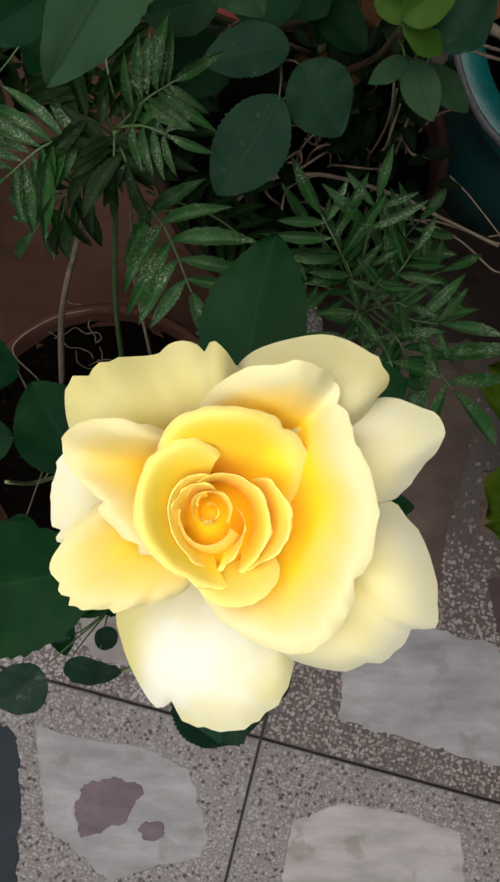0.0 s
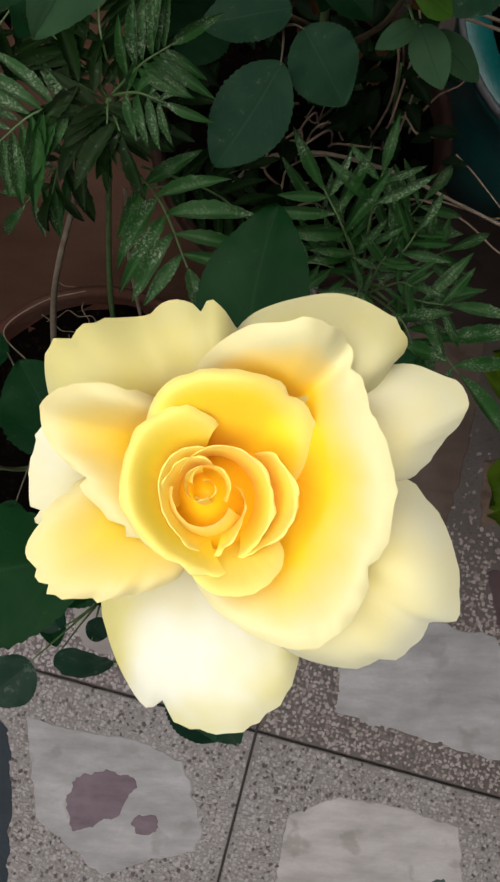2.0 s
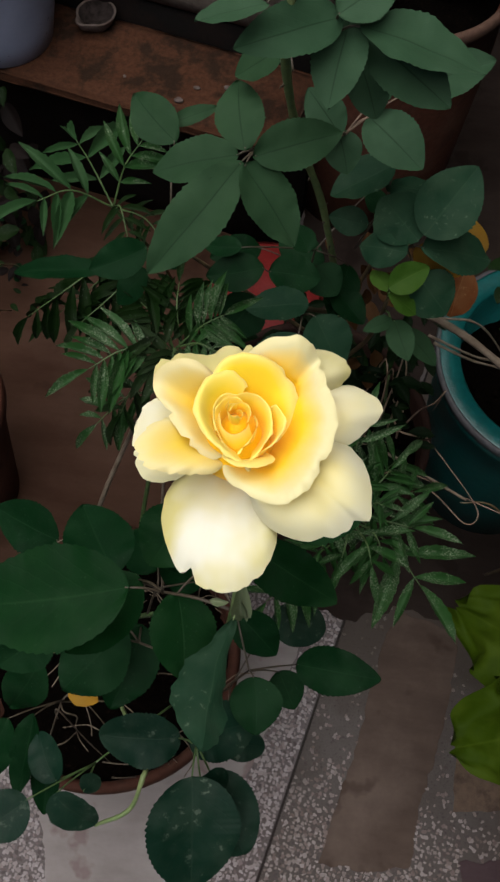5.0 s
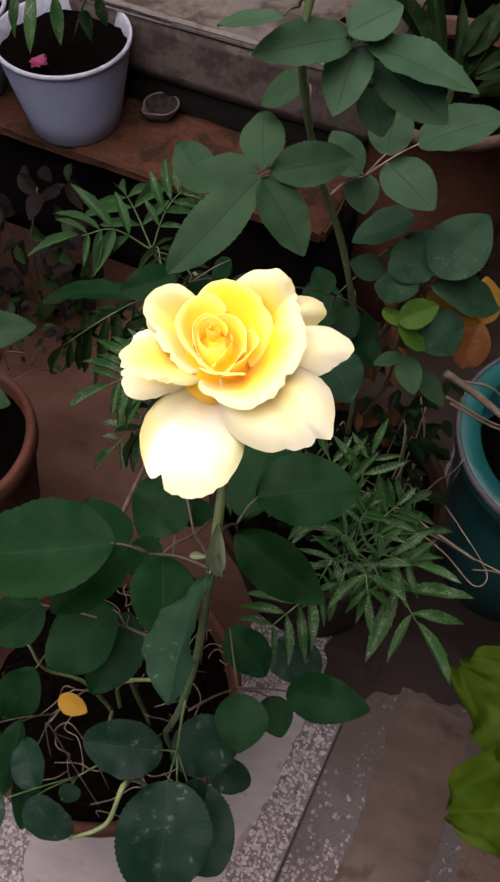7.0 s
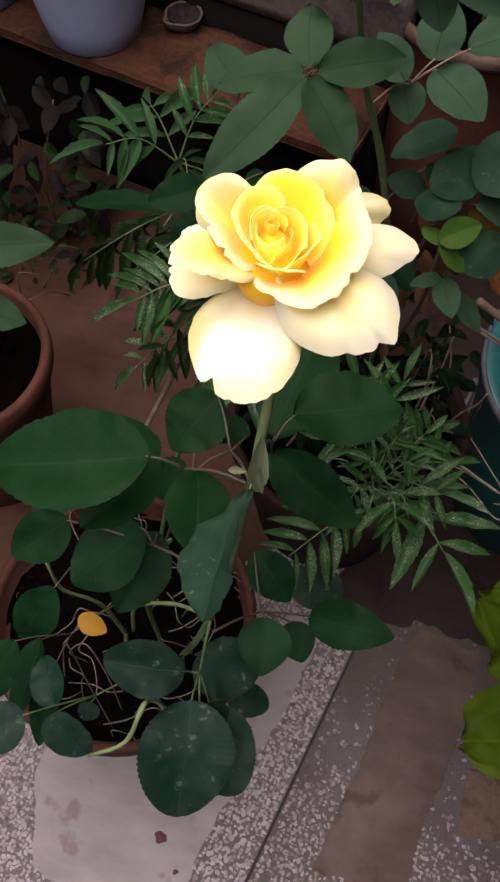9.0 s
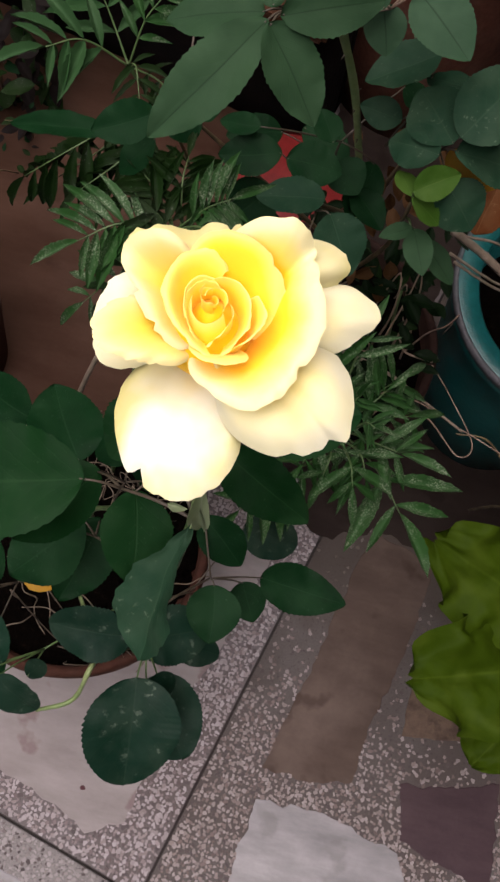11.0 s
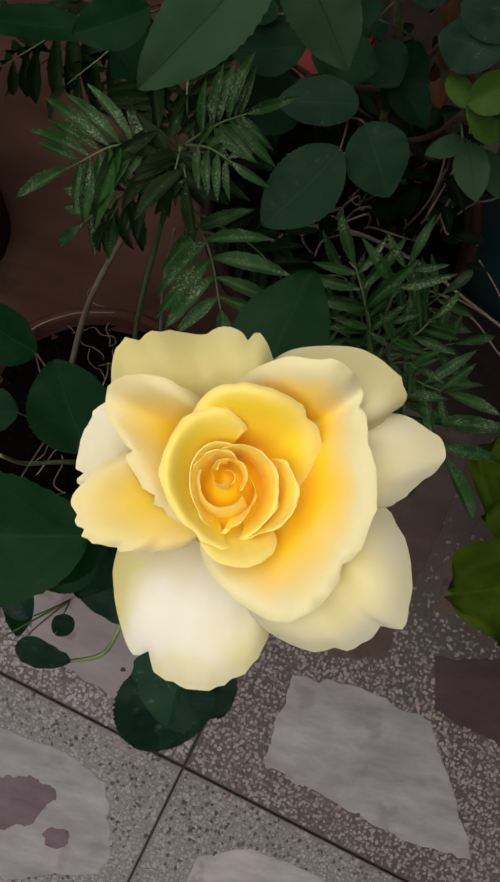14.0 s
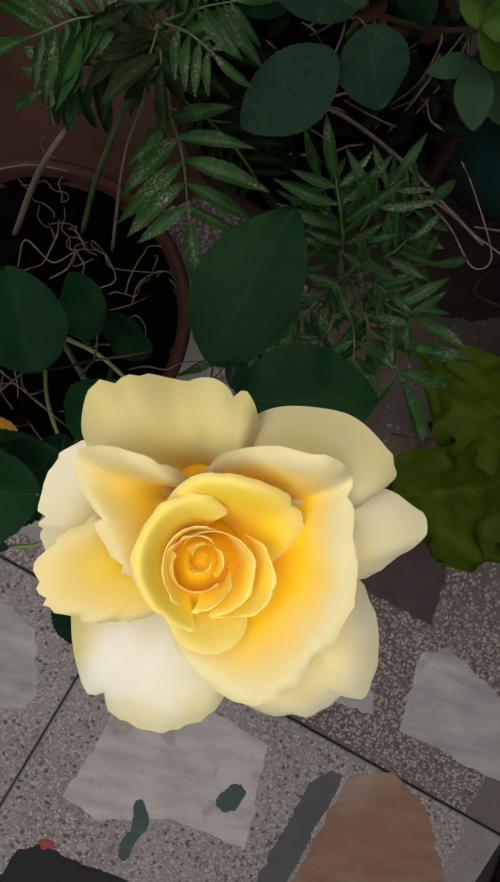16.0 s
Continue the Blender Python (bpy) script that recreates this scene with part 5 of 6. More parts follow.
for b, t, w, mat in (((0.192, 0.345, 0.60), (0.198, 0.374, 0.635), 0.036, ORANGE_LEAF), ((0.206, 0.404, 0.60), (0.198, 0.420, 0.645), 0.034, YELLOW_LEAF), ((0.14, 0.34, 0.70), (0.19, 0.35, 0.66), 0.03, YELLOW_LEAF)):
    leaflet(back, "rose", mat, b, t, w, (0.1, -0.9, 0.5), 0.1, "withered_leaf")

for k in range(26):
    p = Vector((RND.uniform(0.070, 0.170), RND.uniform(0.365, 0.43), RND.uniform(0.40, 0.62)))
    d = Vector((RND.uniform(-0.6, 0.6), RND.uniform(-0.8, 0.2), RND.uniform(-1, -0.2))).normalized() * RND.uniform(0.018, 0.034)
    leaflet(back, "plain", DEAD_LEAF, p, p + d, d.length * 0.45, (0.1, -0.9, 0.5), None, "withered_leaf")

# ---- marigolds ----
def marigold_leaf(plant, base, middle, tip, pairs, size, mat, normal=(0, -0.25, 1), hang_down=0.1, spread=0.9, slim=1.0):
    """A feathered leaf: a thin rib through three points and pairs of narrow leaflets along it."""
    line = curve_points([base, middle, tip], 10)
    leaf = part("leaf", tube([base, middle, tip], 0.0011, 0.0005, 5, 6), GREEN_STEM, plant)
    up = Vector(normal).normalized()
    for k in range(pairs):
        f = 0.34 + 0.60 * k / max(1, pairs - 1)
        i = min(int(f * (len(line) - 1)), len(line) - 2)
        d = (line[i + 1] - line[i]).normalized()
        side = d.cross(up).normalized()
        length = size * (0.62 + 0.5 * math.sin(math.pi * (0.18 + 0.72 * k / max(1, pairs - 1)))) * RND.uniform(0.85, 1.1)
        for s in (-1, 1):
            way = (side * s * spread + d * RND.uniform(0.55, 0.72) - Vector((0, 0, hang_down * RND.uniform(0.7, 1.4))) + up * RND.uniform(-0.05, 0.10)).normalized()
            leaflet(leaf, "marigold", mat, line[i], line[i] + way * length, length * slim * RND.uniform(0.17, 0.23), up + side * s * 0.3, RND.uniform(-0.18, 0.18))
    d = (line[-1] - line[-2]).normalized()
    leaflet(leaf, "marigold", mat, line[-1], line[-1] + (d - Vector((0, 0, hang_down))).normalized() * size, size * 0.20 * slim, up)
    return leaf


marigold = thing("marigold_plant", (0.12, 0.31, 0.25), "dusty-leaved marigold plant without flowers in a terracotta pot", "marigold", "marigolds in the pots")
CROWN = Vector((0.122, 0.166, 0.535))
part("stem", tube([(0.12, 0.31, 0.245), (0.125, 0.24, 0.40), CROWN], 0.003, 0.002, 7, 6), GREEN_STEM, marigold)
for base, middle, tip, pairs, size, droop in (
        (CROWN, (0.158, 0.132, 0.563), (0.184, 0.104, 0.556), 3, 0.060, 0.10), ((0.130, 0.190, 0.53), (0.148, 0.212, 0.526), (0.166, 0.235, 0.516), 4, 0.046, 0.05),
        (CROWN, (0.100, 0.190, 0.595), (0.085, 0.212, 0.612), 4, 0.042, 0.05), (CROWN, (0.116, 0.200, 0.600), (0.121, 0.222, 0.614), 3, 0.036, 0.0),
        ((0.115, 0.160, 0.50), (0.090, 0.125, 0.505), (0.058, 0.088, 0.495), 5, 0.046, 0.15), (CROWN, (0.117, 0.128, 0.580), (0.115, 0.113, 0.574), 2, 0.036, 0.45),
        (CROWN, (0.132, 0.125, 0.588), (0.138, 0.106, 0.588), 3, 0.036, 0.40), (CROWN, (0.150, 0.152, 0.570), (0.172, 0.148, 0.572), 3, 0.046, 0.05),
        (CROWN, (0.155, 0.180, 0.555), (0.176, 0.190, 0.550), 3, 0.040, 0.05), (CROWN, (0.095, 0.172, 0.572), (0.075, 0.176, 0.570), 4, 0.036, 0.10),
        (CROWN, (0.122, 0.168, 0.590), (0.125, 0.172, 0.606), 4, 0.024, 0.0), (CROWN, (0.112, 0.155, 0.585), (0.108, 0.146, 0.596), 4, 0.024, 0.0),
        (CROWN, (0.136, 0.160, 0.585), (0.144, 0.156, 0.594), 4, 0.026, 0.0), (CROWN, (0.140, 0.140, 0.570), (0.150, 0.122, 0.566), 4, 0.034, 0.15), (CROWN, (0.106, 0.140, 0.565), (0.098, 0.124, 0.556), 4, 0.034, 0.15), (CROWN, (0.140, 0.182, 0.575), (0.150, 0.196, 0.578), 4, 0.032, 0.05), (CROWN, (0.108, 0.180, 0.580), (0.100, 0.196, 0.586), 4, 0.030, 0.05), ((0.12, 0.18, 0.50), (0.105, 0.200, 0.53), (0.085, 0.222, 0.545), 4, 0.040, 0.05)):
    marigold_leaf(marigold, Vector(base) + Vector((RND.uniform(-0.004, 0.004), RND.uniform(-0.004, 0.004), RND.uniform(-0.02, 0.0))), middle, tip, pairs, size, MARIGOLD_LEAF, hang_down=droop, slim=0.92)
tall = thing("marigold_plant", (-0.10, 0.15, 0.22), "tall marigold plant with narrow feathered leaves leaning out of its pot", "marigold", "marigolds in the pots")
TALL = Vector((-0.046, 0.256, 0.635))
part("stem", tube([(-0.10, 0.16, 0.22), (-0.084, 0.201, 0.38), TALL], 0.003, 0.002, 7, 8), GREEN_STEM, tall)
part("stem", tube([(-0.166, 0.136, 0.22), (-0.128, 0.188, 0.40), (-0.079, 0.235, 0.55)], 0.0034, 0.0022, 7, 8), DRY_STEM, tall, "pale dry stalk")
part("stem", tube([(-0.065, 0.15, 0.22), (-0.064, 0.213, 0.40), (-0.052, 0.238, 0.52)], 0.0020, 0.0014, 6, 8), DRY_STEM, tall, "pale dry stalk")
for base, middle, tip, pairs, size, mat, droop in (
        (TALL, (-0.082, 0.244, 0.648), (-0.112, 0.224, 0.642), 7, 0.044, MARIGOLD_LEAF, 0.12), (TALL, (-0.024, 0.264, 0.664), (-0.006, 0.270, 0.676), 6, 0.036, MARIGOLD_LEAF, 0.05),
        (TALL, (-0.026, 0.250, 0.660), (-0.010, 0.243, 0.664), 4, 0.030, MARIGOLD_LEAF, 0.1), ((-0.060, 0.245, 0.59), (-0.090, 0.233, 0.578), (-0.116, 0.216, 0.552), 4, 0.042, MARIGOLD_LEAF, 0.2),
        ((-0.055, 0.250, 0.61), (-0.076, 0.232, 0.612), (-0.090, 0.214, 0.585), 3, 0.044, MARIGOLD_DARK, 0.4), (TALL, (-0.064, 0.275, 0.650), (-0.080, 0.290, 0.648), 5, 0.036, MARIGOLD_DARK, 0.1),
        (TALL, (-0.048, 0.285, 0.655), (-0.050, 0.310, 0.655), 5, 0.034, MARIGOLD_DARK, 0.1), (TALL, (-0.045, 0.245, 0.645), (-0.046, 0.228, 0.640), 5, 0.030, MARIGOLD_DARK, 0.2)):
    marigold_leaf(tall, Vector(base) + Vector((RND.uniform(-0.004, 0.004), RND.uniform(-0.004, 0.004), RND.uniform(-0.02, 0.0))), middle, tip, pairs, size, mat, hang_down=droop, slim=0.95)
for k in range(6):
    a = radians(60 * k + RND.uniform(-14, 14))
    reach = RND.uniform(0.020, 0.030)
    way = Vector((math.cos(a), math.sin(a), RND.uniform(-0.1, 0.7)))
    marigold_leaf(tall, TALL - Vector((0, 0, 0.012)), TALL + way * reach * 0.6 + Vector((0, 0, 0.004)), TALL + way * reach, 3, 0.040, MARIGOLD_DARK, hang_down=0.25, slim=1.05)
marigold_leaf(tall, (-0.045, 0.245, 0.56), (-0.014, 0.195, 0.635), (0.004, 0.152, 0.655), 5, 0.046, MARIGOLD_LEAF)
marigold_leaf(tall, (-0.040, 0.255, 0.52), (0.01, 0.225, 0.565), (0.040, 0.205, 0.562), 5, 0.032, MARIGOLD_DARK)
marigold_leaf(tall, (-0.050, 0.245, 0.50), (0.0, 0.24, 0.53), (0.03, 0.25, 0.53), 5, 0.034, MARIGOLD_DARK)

far = thing("marigold_plant", (-0.10, 0.66, 0.0), "leggy marigold plant with feathered leaves reaching over the floor", "marigold", "marigolds in the pots")
FAR = Vector((-0.132, 0.415, 0.61))
part("stem", tube([(-0.125, 0.66, 0.0), (-0.12, 0.56, 0.30), FAR], 0.0026, 0.0018, 7, 6), GREEN_STEM, far)
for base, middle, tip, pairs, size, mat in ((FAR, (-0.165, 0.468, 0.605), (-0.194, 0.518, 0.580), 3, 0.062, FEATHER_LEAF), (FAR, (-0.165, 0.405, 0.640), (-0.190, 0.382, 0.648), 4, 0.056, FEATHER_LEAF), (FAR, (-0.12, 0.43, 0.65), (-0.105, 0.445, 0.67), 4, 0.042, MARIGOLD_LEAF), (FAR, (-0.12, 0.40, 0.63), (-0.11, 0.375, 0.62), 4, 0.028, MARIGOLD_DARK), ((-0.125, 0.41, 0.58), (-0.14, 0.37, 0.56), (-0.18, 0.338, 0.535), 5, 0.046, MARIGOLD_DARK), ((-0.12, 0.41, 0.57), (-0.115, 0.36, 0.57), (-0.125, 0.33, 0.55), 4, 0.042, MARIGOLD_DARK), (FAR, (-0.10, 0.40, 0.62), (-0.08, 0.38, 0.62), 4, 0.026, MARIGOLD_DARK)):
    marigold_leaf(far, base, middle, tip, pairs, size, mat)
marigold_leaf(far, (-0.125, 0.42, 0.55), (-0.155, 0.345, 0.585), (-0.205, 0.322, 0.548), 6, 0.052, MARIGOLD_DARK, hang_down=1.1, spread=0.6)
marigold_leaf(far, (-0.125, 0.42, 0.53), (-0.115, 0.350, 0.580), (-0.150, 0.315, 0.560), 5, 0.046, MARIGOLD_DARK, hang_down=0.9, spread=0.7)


# ---- mustard greens ----
clay_pot((0.465, 0.120, 0.002), 0.095, 0.25, TERRACOTTA, "small terracotta pot of mustard greens", seed=7.0)
greens = thing("mustard_plant", (0.45, 0.085, 0.235), "mustard plant with large crumpled yellow-green leaves", "leafy plant")
part("stem", tube([(0.452, 0.085, 0.225), (0.445, 0.085, 0.27), (0.43, 0.085, 0.31)], 0.006, 0.004, 7, 4), PALE_STEM, greens)
for base, tip, width, turn in (((0.425, 0.065, 0.32), (0.268, 0.0, 0.375), 0.125, 0.1), ((0.42, 0.10, 0.33), (0.258, 0.125, 0.41), 0.12, -0.3), ((0.43, 0.05, 0.28), (0.365, -0.062, 0.275), 0.085, 0.2), ((0.435, 0.12, 0.31), (0.36, 0.22, 0.38), 0.10, 0.0), ((0.45, 0.05, 0.30), (0.47, -0.06, 0.33), 0.09, 0.0), ((0.46, 0.10, 0.31), (0.56, 0.14, 0.36), 0.10, 0.2)):
    stalk = part("leaf", tube([(0.44, 0.085, 0.30), Vector(base).lerp(Vector((0.44, 0.085, 0.30)), 0.4) + Vector((0, 0, 0.008)), base], 0.004, 0.003, 7, 4), PALE_STEM, greens)
    leaflet(stalk, "broad", LETTUCE_LEAF, base, tip, width, (0, -0.2, 1), turn, "leaf_blade")

# ---- weeds, dry stalks and roots in the pots ----
def stalks(name, lines, r0, r1, mat, label, category, at):
    t = thing(name, at, label, category)
    for points in lines:
        part("stalk", tube(points, r0, r1, 6, 7, rough=0.3), mat, t)
    return t


def curls(seed, at, spread, low, high, count):
    """Curling root lines that leave the soil and come back to it."""
    rnd, lines = random.Random(seed), []
    for _ in range(count):
        a, r, turn = rnd.random() * 6.283, spread * math.sqrt(rnd.random()), rnd.random() * 6.283
        p, line = Vector((at[0] + r * math.cos(a), at[1] + r * math.sin(a), low)), []
        steps = rnd.randint(4, 6)
        for k in range(steps):
            line.append(tuple(p))
            turn += rnd.uniform(-1.3, 1.3)
            p = p + Vector((math.cos(turn), math.sin(turn), 0)) * rnd.uniform(0.010, 0.024)
            p.z = low + (high - low) * rnd.uniform(0.2, 1.0) * math.sin(math.pi * (k + 1) / steps)
        lines.append(line)
    return lines


stalks("weed", [[(-0.108, 0.055, 0.215), (-0.115, 0.045, 0.34), (-0.126, 0.04, 0.38), (-0.146, 0.032, 0.42), (-0.15, 0.034, 0.49)], [(-0.108, 0.055, 0.215), (-0.075, 0.002, 0.37), (-0.043, -0.039, 0.41)], [(-0.02, -0.03, 0.215), (-0.021, -0.063, 0.51), (-0.032, -0.098, 0.50), (-0.06, -0.114, 0.485)], [(-0.10, 0.06, 0.215), (-0.085, 0.054, 0.34), (-0.04, 0.05, 0.40), (0.0, 0.035, 0.44)]], 0.0026, 0.0016, PALE_STEM, "pale green weed stalks bent over the soil", "weed", (-0.10, 0.05, 0.22))
stalks("dry_roots", [[(-0.154, 0.105, 0.22), (-0.149, 0.132, 0.25), (-0.119, 0.119, 0.24), (-0.099, 0.135, 0.25), (-0.098, 0.122, 0.235), (-0.08, 0.135, 0.24)], [(-0.072, 0.105, 0.22), (-0.052, 0.122, 0.24), (-0.069, 0.144, 0.245), (-0.059, 0.133, 0.235), (-0.019, 0.14, 0.245)], [(-0.14, 0.012, 0.22), (-0.145, 0.0, 0.30), (-0.123, 0.004, 0.34), (-0.100, -0.012, 0.30), (-0.085, -0.03, 0.22)], [(-0.09, 0.11, 0.22), (-0.085, 0.125, 0.26), (-0.10, 0.14, 0.25), (-0.09, 0.15, 0.24)], [(-0.05, 0.09, 0.22), (-0.03, 0.10, 0.28), (-0.01, 0.12, 0.23)], [(-0.07, -0.03, 0.22), (-0.05, -0.02, 0.28), (-0.03, -0.035, 0.30), (-0.02, -0.05, 0.23)], [(-0.06, 0.0, 0.22), (-0.03, -0.02, 0.30), (0.0, -0.01, 0.34), (0.015, 0.01, 0.40)], [(-0.19, 0.14, 0.225), (-0.21, 0.17, 0.26), (-0.17, 0.20, 0.265), (-0.12, 0.205, 0.30)], [(-0.02, 0.16, 0.22), (-0.015, 0.15, 0.32), (-0.02, 0.13, 0.22)], [(-0.16, -0.01, 0.22), (-0.135, -0.02, 0.36), (-0.114, -0.026, 0.46), (-0.10, -0.04, 0.36), (-0.09, -0.05, 0.22)], [(-0.10, -0.05, 0.22), (-0.06, -0.055, 0.33), (-0.03, -0.05, 0.40), (-0.02, -0.04, 0.30), (-0.01, -0.045, 0.22)], [(-0.12, 0.02, 0.22), (-0.10, 0.0, 0.35), (-0.06, -0.01, 0.42), (-0.035, -0.03, 0.35), (-0.03, -0.04, 0.22)], [(-0.06, -0.06, 0.22), (-0.055, -0.065, 0.30), (-0.07, -0.07, 0.34), (-0.08, -0.065, 0.26)], [(-0.03, 0.0, 0.22), (0.0, -0.03, 0.33), (0.01, -0.05, 0.42), (0.0, -0.06, 0.34)]] + curls(5, (-0.10, 0.07), 0.10, 0.22, 0.27, 14), 0.0009, 0.0005, DRY_STEM, "thin pale dry roots curled on the soil", "roots", (-0.10, 0.10, 0.22))
yellow = thing("fallen_leaf", (-0.085, -0.017, 0.515), "withered yellow leaf caught among the weed stalks", "leaf")
leaflet(yellow, "rose", YELLOW_LEAF, (-0.098, -0.014, 0.517), (-0.074, -0.02, 0.510), 0.020, (0.1, -0.4, 0.9), 0.3, "leaf_blade")
stalks("dry_stalks", [[(0.02, 0.33, 0.245), (0.05, 0.324, 0.34), (0.104, 0.322, 0.365), (0.164, 0.288, 0.415), (0.208, 0.265, 0.42), (0.256, 0.244, 0.415)]], 0.0022, 0.0015, DRY_STEM, "long pale dry stalk lying across the pot", "dry stalk", (0.10, 0.32, 0.25))
stalks("dry_roots", [[(0.172, 0.339, 0.25), (0.18, 0.36, 0.35), (0.187, 0.394, 0.40), (0.17, 0.40, 0.47)], [(0.16, 0.32, 0.25), (0.165, 0.35, 0.36), (0.178, 0.394, 0.39), (0.18, 0.41, 0.44)], [(0.225, 0.343, 0.35), (0.195, 0.351, 0.34), (0.18, 0.37, 0.33), (0.15, 0.36, 0.25)], [(0.15, 0.36, 0.25), (0.165, 0.37, 0.37), (0.16, 0.40, 0.42), (0.15, 0.41, 0.30)], [(0.12, 0.37, 0.25), (0.12, 0.34, 0.34), (0.15, 0.33, 0.36), (0.18, 0.34, 0.33)], [(0.06, 0.36, 0.25), (0.08, 0.33, 0.35), (0.11, 0.345, 0.36), (0.12, 0.36, 0.28)], [(0.05, 0.30, 0.25), (0.07, 0.28, 0.33), (0.10, 0.29, 0.32), (0.12, 0.30, 0.25)]] + curls(9, (0.13, 0.36), 0.10, 0.25, 0.36, 14), 0.0013, 0.0009, DRY_ROOT, "tangle of thin reddish dry roots in the pot", "roots", (0.16, 0.36, 0.25))
stalks("trailing_stem", [[(0.16, 0.29, 0.25), (0.174, 0.268, 0.41), (0.222, 0.255, 0.40), (0.261, 0.227, 0.39), (0.272, 0.24, 0.40), (0.235, 0.285, 0.41), (0.21, 0.30, 0.43)], [(0.17, 0.28, 0.25), (0.19, 0.27, 0.40), (0.25, 0.25, 0.41), (0.31, 0.235, 0.40)]], 0.0010, 0.0007, DRY_ROOT, "thin trailing brown stem looped over the pot's rim", "stem", (0.17, 0.285, 0.25))
stalks("dry_stalks", [[(0.186, 0.392, 0.53), (0.232, 0.39, 0.50), (0.281, 0.376, 0.47), (0.35, 0.39, 0.38), (0.39, 0.43, 0.27)]], 0.0042, 0.0036, DRY_STEM, "thick pale dry stalk leaning on the teal pot's rim", "dry stalk", (0.38, 0.42, 0.27))
stalks("dry_stalks", [[(0.20, 0.385, 0.49), (0.245, 0.385, 0.465), (0.30, 0.40, 0.42), (0.36, 0.44, 0.27)], [(0.196, 0.40, 0.48), (0.25, 0.40, 0.45), (0.31, 0.42, 0.40), (0.37, 0.45, 0.27)], [(0.20, 0.41, 0.50), (0.26, 0.43, 0.46), (0.36, 0.47, 0.27)]], 0.0016, 0.0010, DRY_STEM, "thin dry straws over the teal pot's rim", "dry stalk", (0.37, 0.44, 0.27))
stalks("trailing_stem", [[(0.42, 0.31, 0.004), (0.34, 0.24, 0.18), (0.335, 0.214, 0.30), (0.35, 0.20, 0.34), (0.38, 0.19, 0.30)], [(0.45, 0.30, 0.004), (0.36, 0.27, 0.25), (0.31, 0.28, 0.32), (0.27, 0.275, 0.33)]], 0.0018, 0.0011, BROWN_STEM, "brown stems between the pots", "stem", (0.43, 0.305, 0.004))
tangle = thing("dry_roots", (-0.06, 0.15, 0.22), "curly tangle of fine pale roots by the pot's rim", "roots")
for k in range(14):
    p = Vector((RND.uniform(-0.15, 0.0), RND.uniform(0.11, 0.19), 0.215))
    line, way = [p], Vector((RND.uniform(-1, 1), RND.uniform(-1, 1), 0.8))
    for j in range(RND.randint(4, 7)):
        way = (way + Vector((RND.uniform(-1, 1), RND.uniform(-1, 1), RND.uniform(-0.7, 0.5)))).normalized()
        line.append(line[-1] + way * 0.013)
        line[-1].z = max(0.217, line[-1].z)
    part("root", tube(line, 0.0007, 0.0004, 5, 5, rough=0.3), DRY_STEM, tangle)
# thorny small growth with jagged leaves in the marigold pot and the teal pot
herb = thing("weed", (0.11, 0.40, 0.25), "low weed under the rose with small jagged leaves darkened for shade", "weed")
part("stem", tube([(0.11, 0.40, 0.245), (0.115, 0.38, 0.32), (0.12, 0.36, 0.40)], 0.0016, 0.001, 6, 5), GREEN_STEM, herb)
# most of these leaves are added to darken the pot
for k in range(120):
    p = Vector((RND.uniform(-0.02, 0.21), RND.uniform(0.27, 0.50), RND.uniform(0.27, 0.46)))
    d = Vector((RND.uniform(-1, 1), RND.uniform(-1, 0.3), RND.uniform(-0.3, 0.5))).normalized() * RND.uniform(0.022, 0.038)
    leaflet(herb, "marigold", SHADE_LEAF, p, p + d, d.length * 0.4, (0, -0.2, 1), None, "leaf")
herb = thing("weed", (0.185, 0.36, 0.27), "low weed with small jagged shade-darkened leaves by the pot's edge", "weed")
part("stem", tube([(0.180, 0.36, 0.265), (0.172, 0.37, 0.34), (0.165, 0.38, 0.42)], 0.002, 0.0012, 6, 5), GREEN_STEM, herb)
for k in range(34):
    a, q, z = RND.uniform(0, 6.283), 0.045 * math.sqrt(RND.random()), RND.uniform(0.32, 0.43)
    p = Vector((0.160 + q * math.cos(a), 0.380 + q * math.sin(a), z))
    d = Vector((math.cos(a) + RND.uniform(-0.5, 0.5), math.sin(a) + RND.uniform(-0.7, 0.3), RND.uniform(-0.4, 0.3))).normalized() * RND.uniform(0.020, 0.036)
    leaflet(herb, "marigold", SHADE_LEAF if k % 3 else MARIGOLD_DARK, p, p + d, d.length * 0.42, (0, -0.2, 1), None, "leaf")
herb = thing("weed", (0.40, 0.45, 0.27), "leafy weed with small green leaves in the teal pot", "weed")
part("stem", tube([(0.40, 0.45, 0.265), (0.37, 0.46, 0.40), (0.33, 0.48, 0.52)], 0.002, 0.0012, 6, 5), GREEN_STEM, herb)
for k in range(22):
    p = Vector((RND.uniform(0.27, 0.40), RND.uniform(0.42, 0.56), RND.uniform(0.40, 0.58)))
    d = Vector((RND.uniform(-1, 0.6), RND.uniform(-1, 0.5), RND.uniform(-0.3, 0.4))).normalized() * RND.uniform(0.025, 0.045)
    leaflet(herb, "rose", MARIGOLD_DARK, p, p + d, d.length * 0.5, (0, -0.2, 1), None, "leaf")

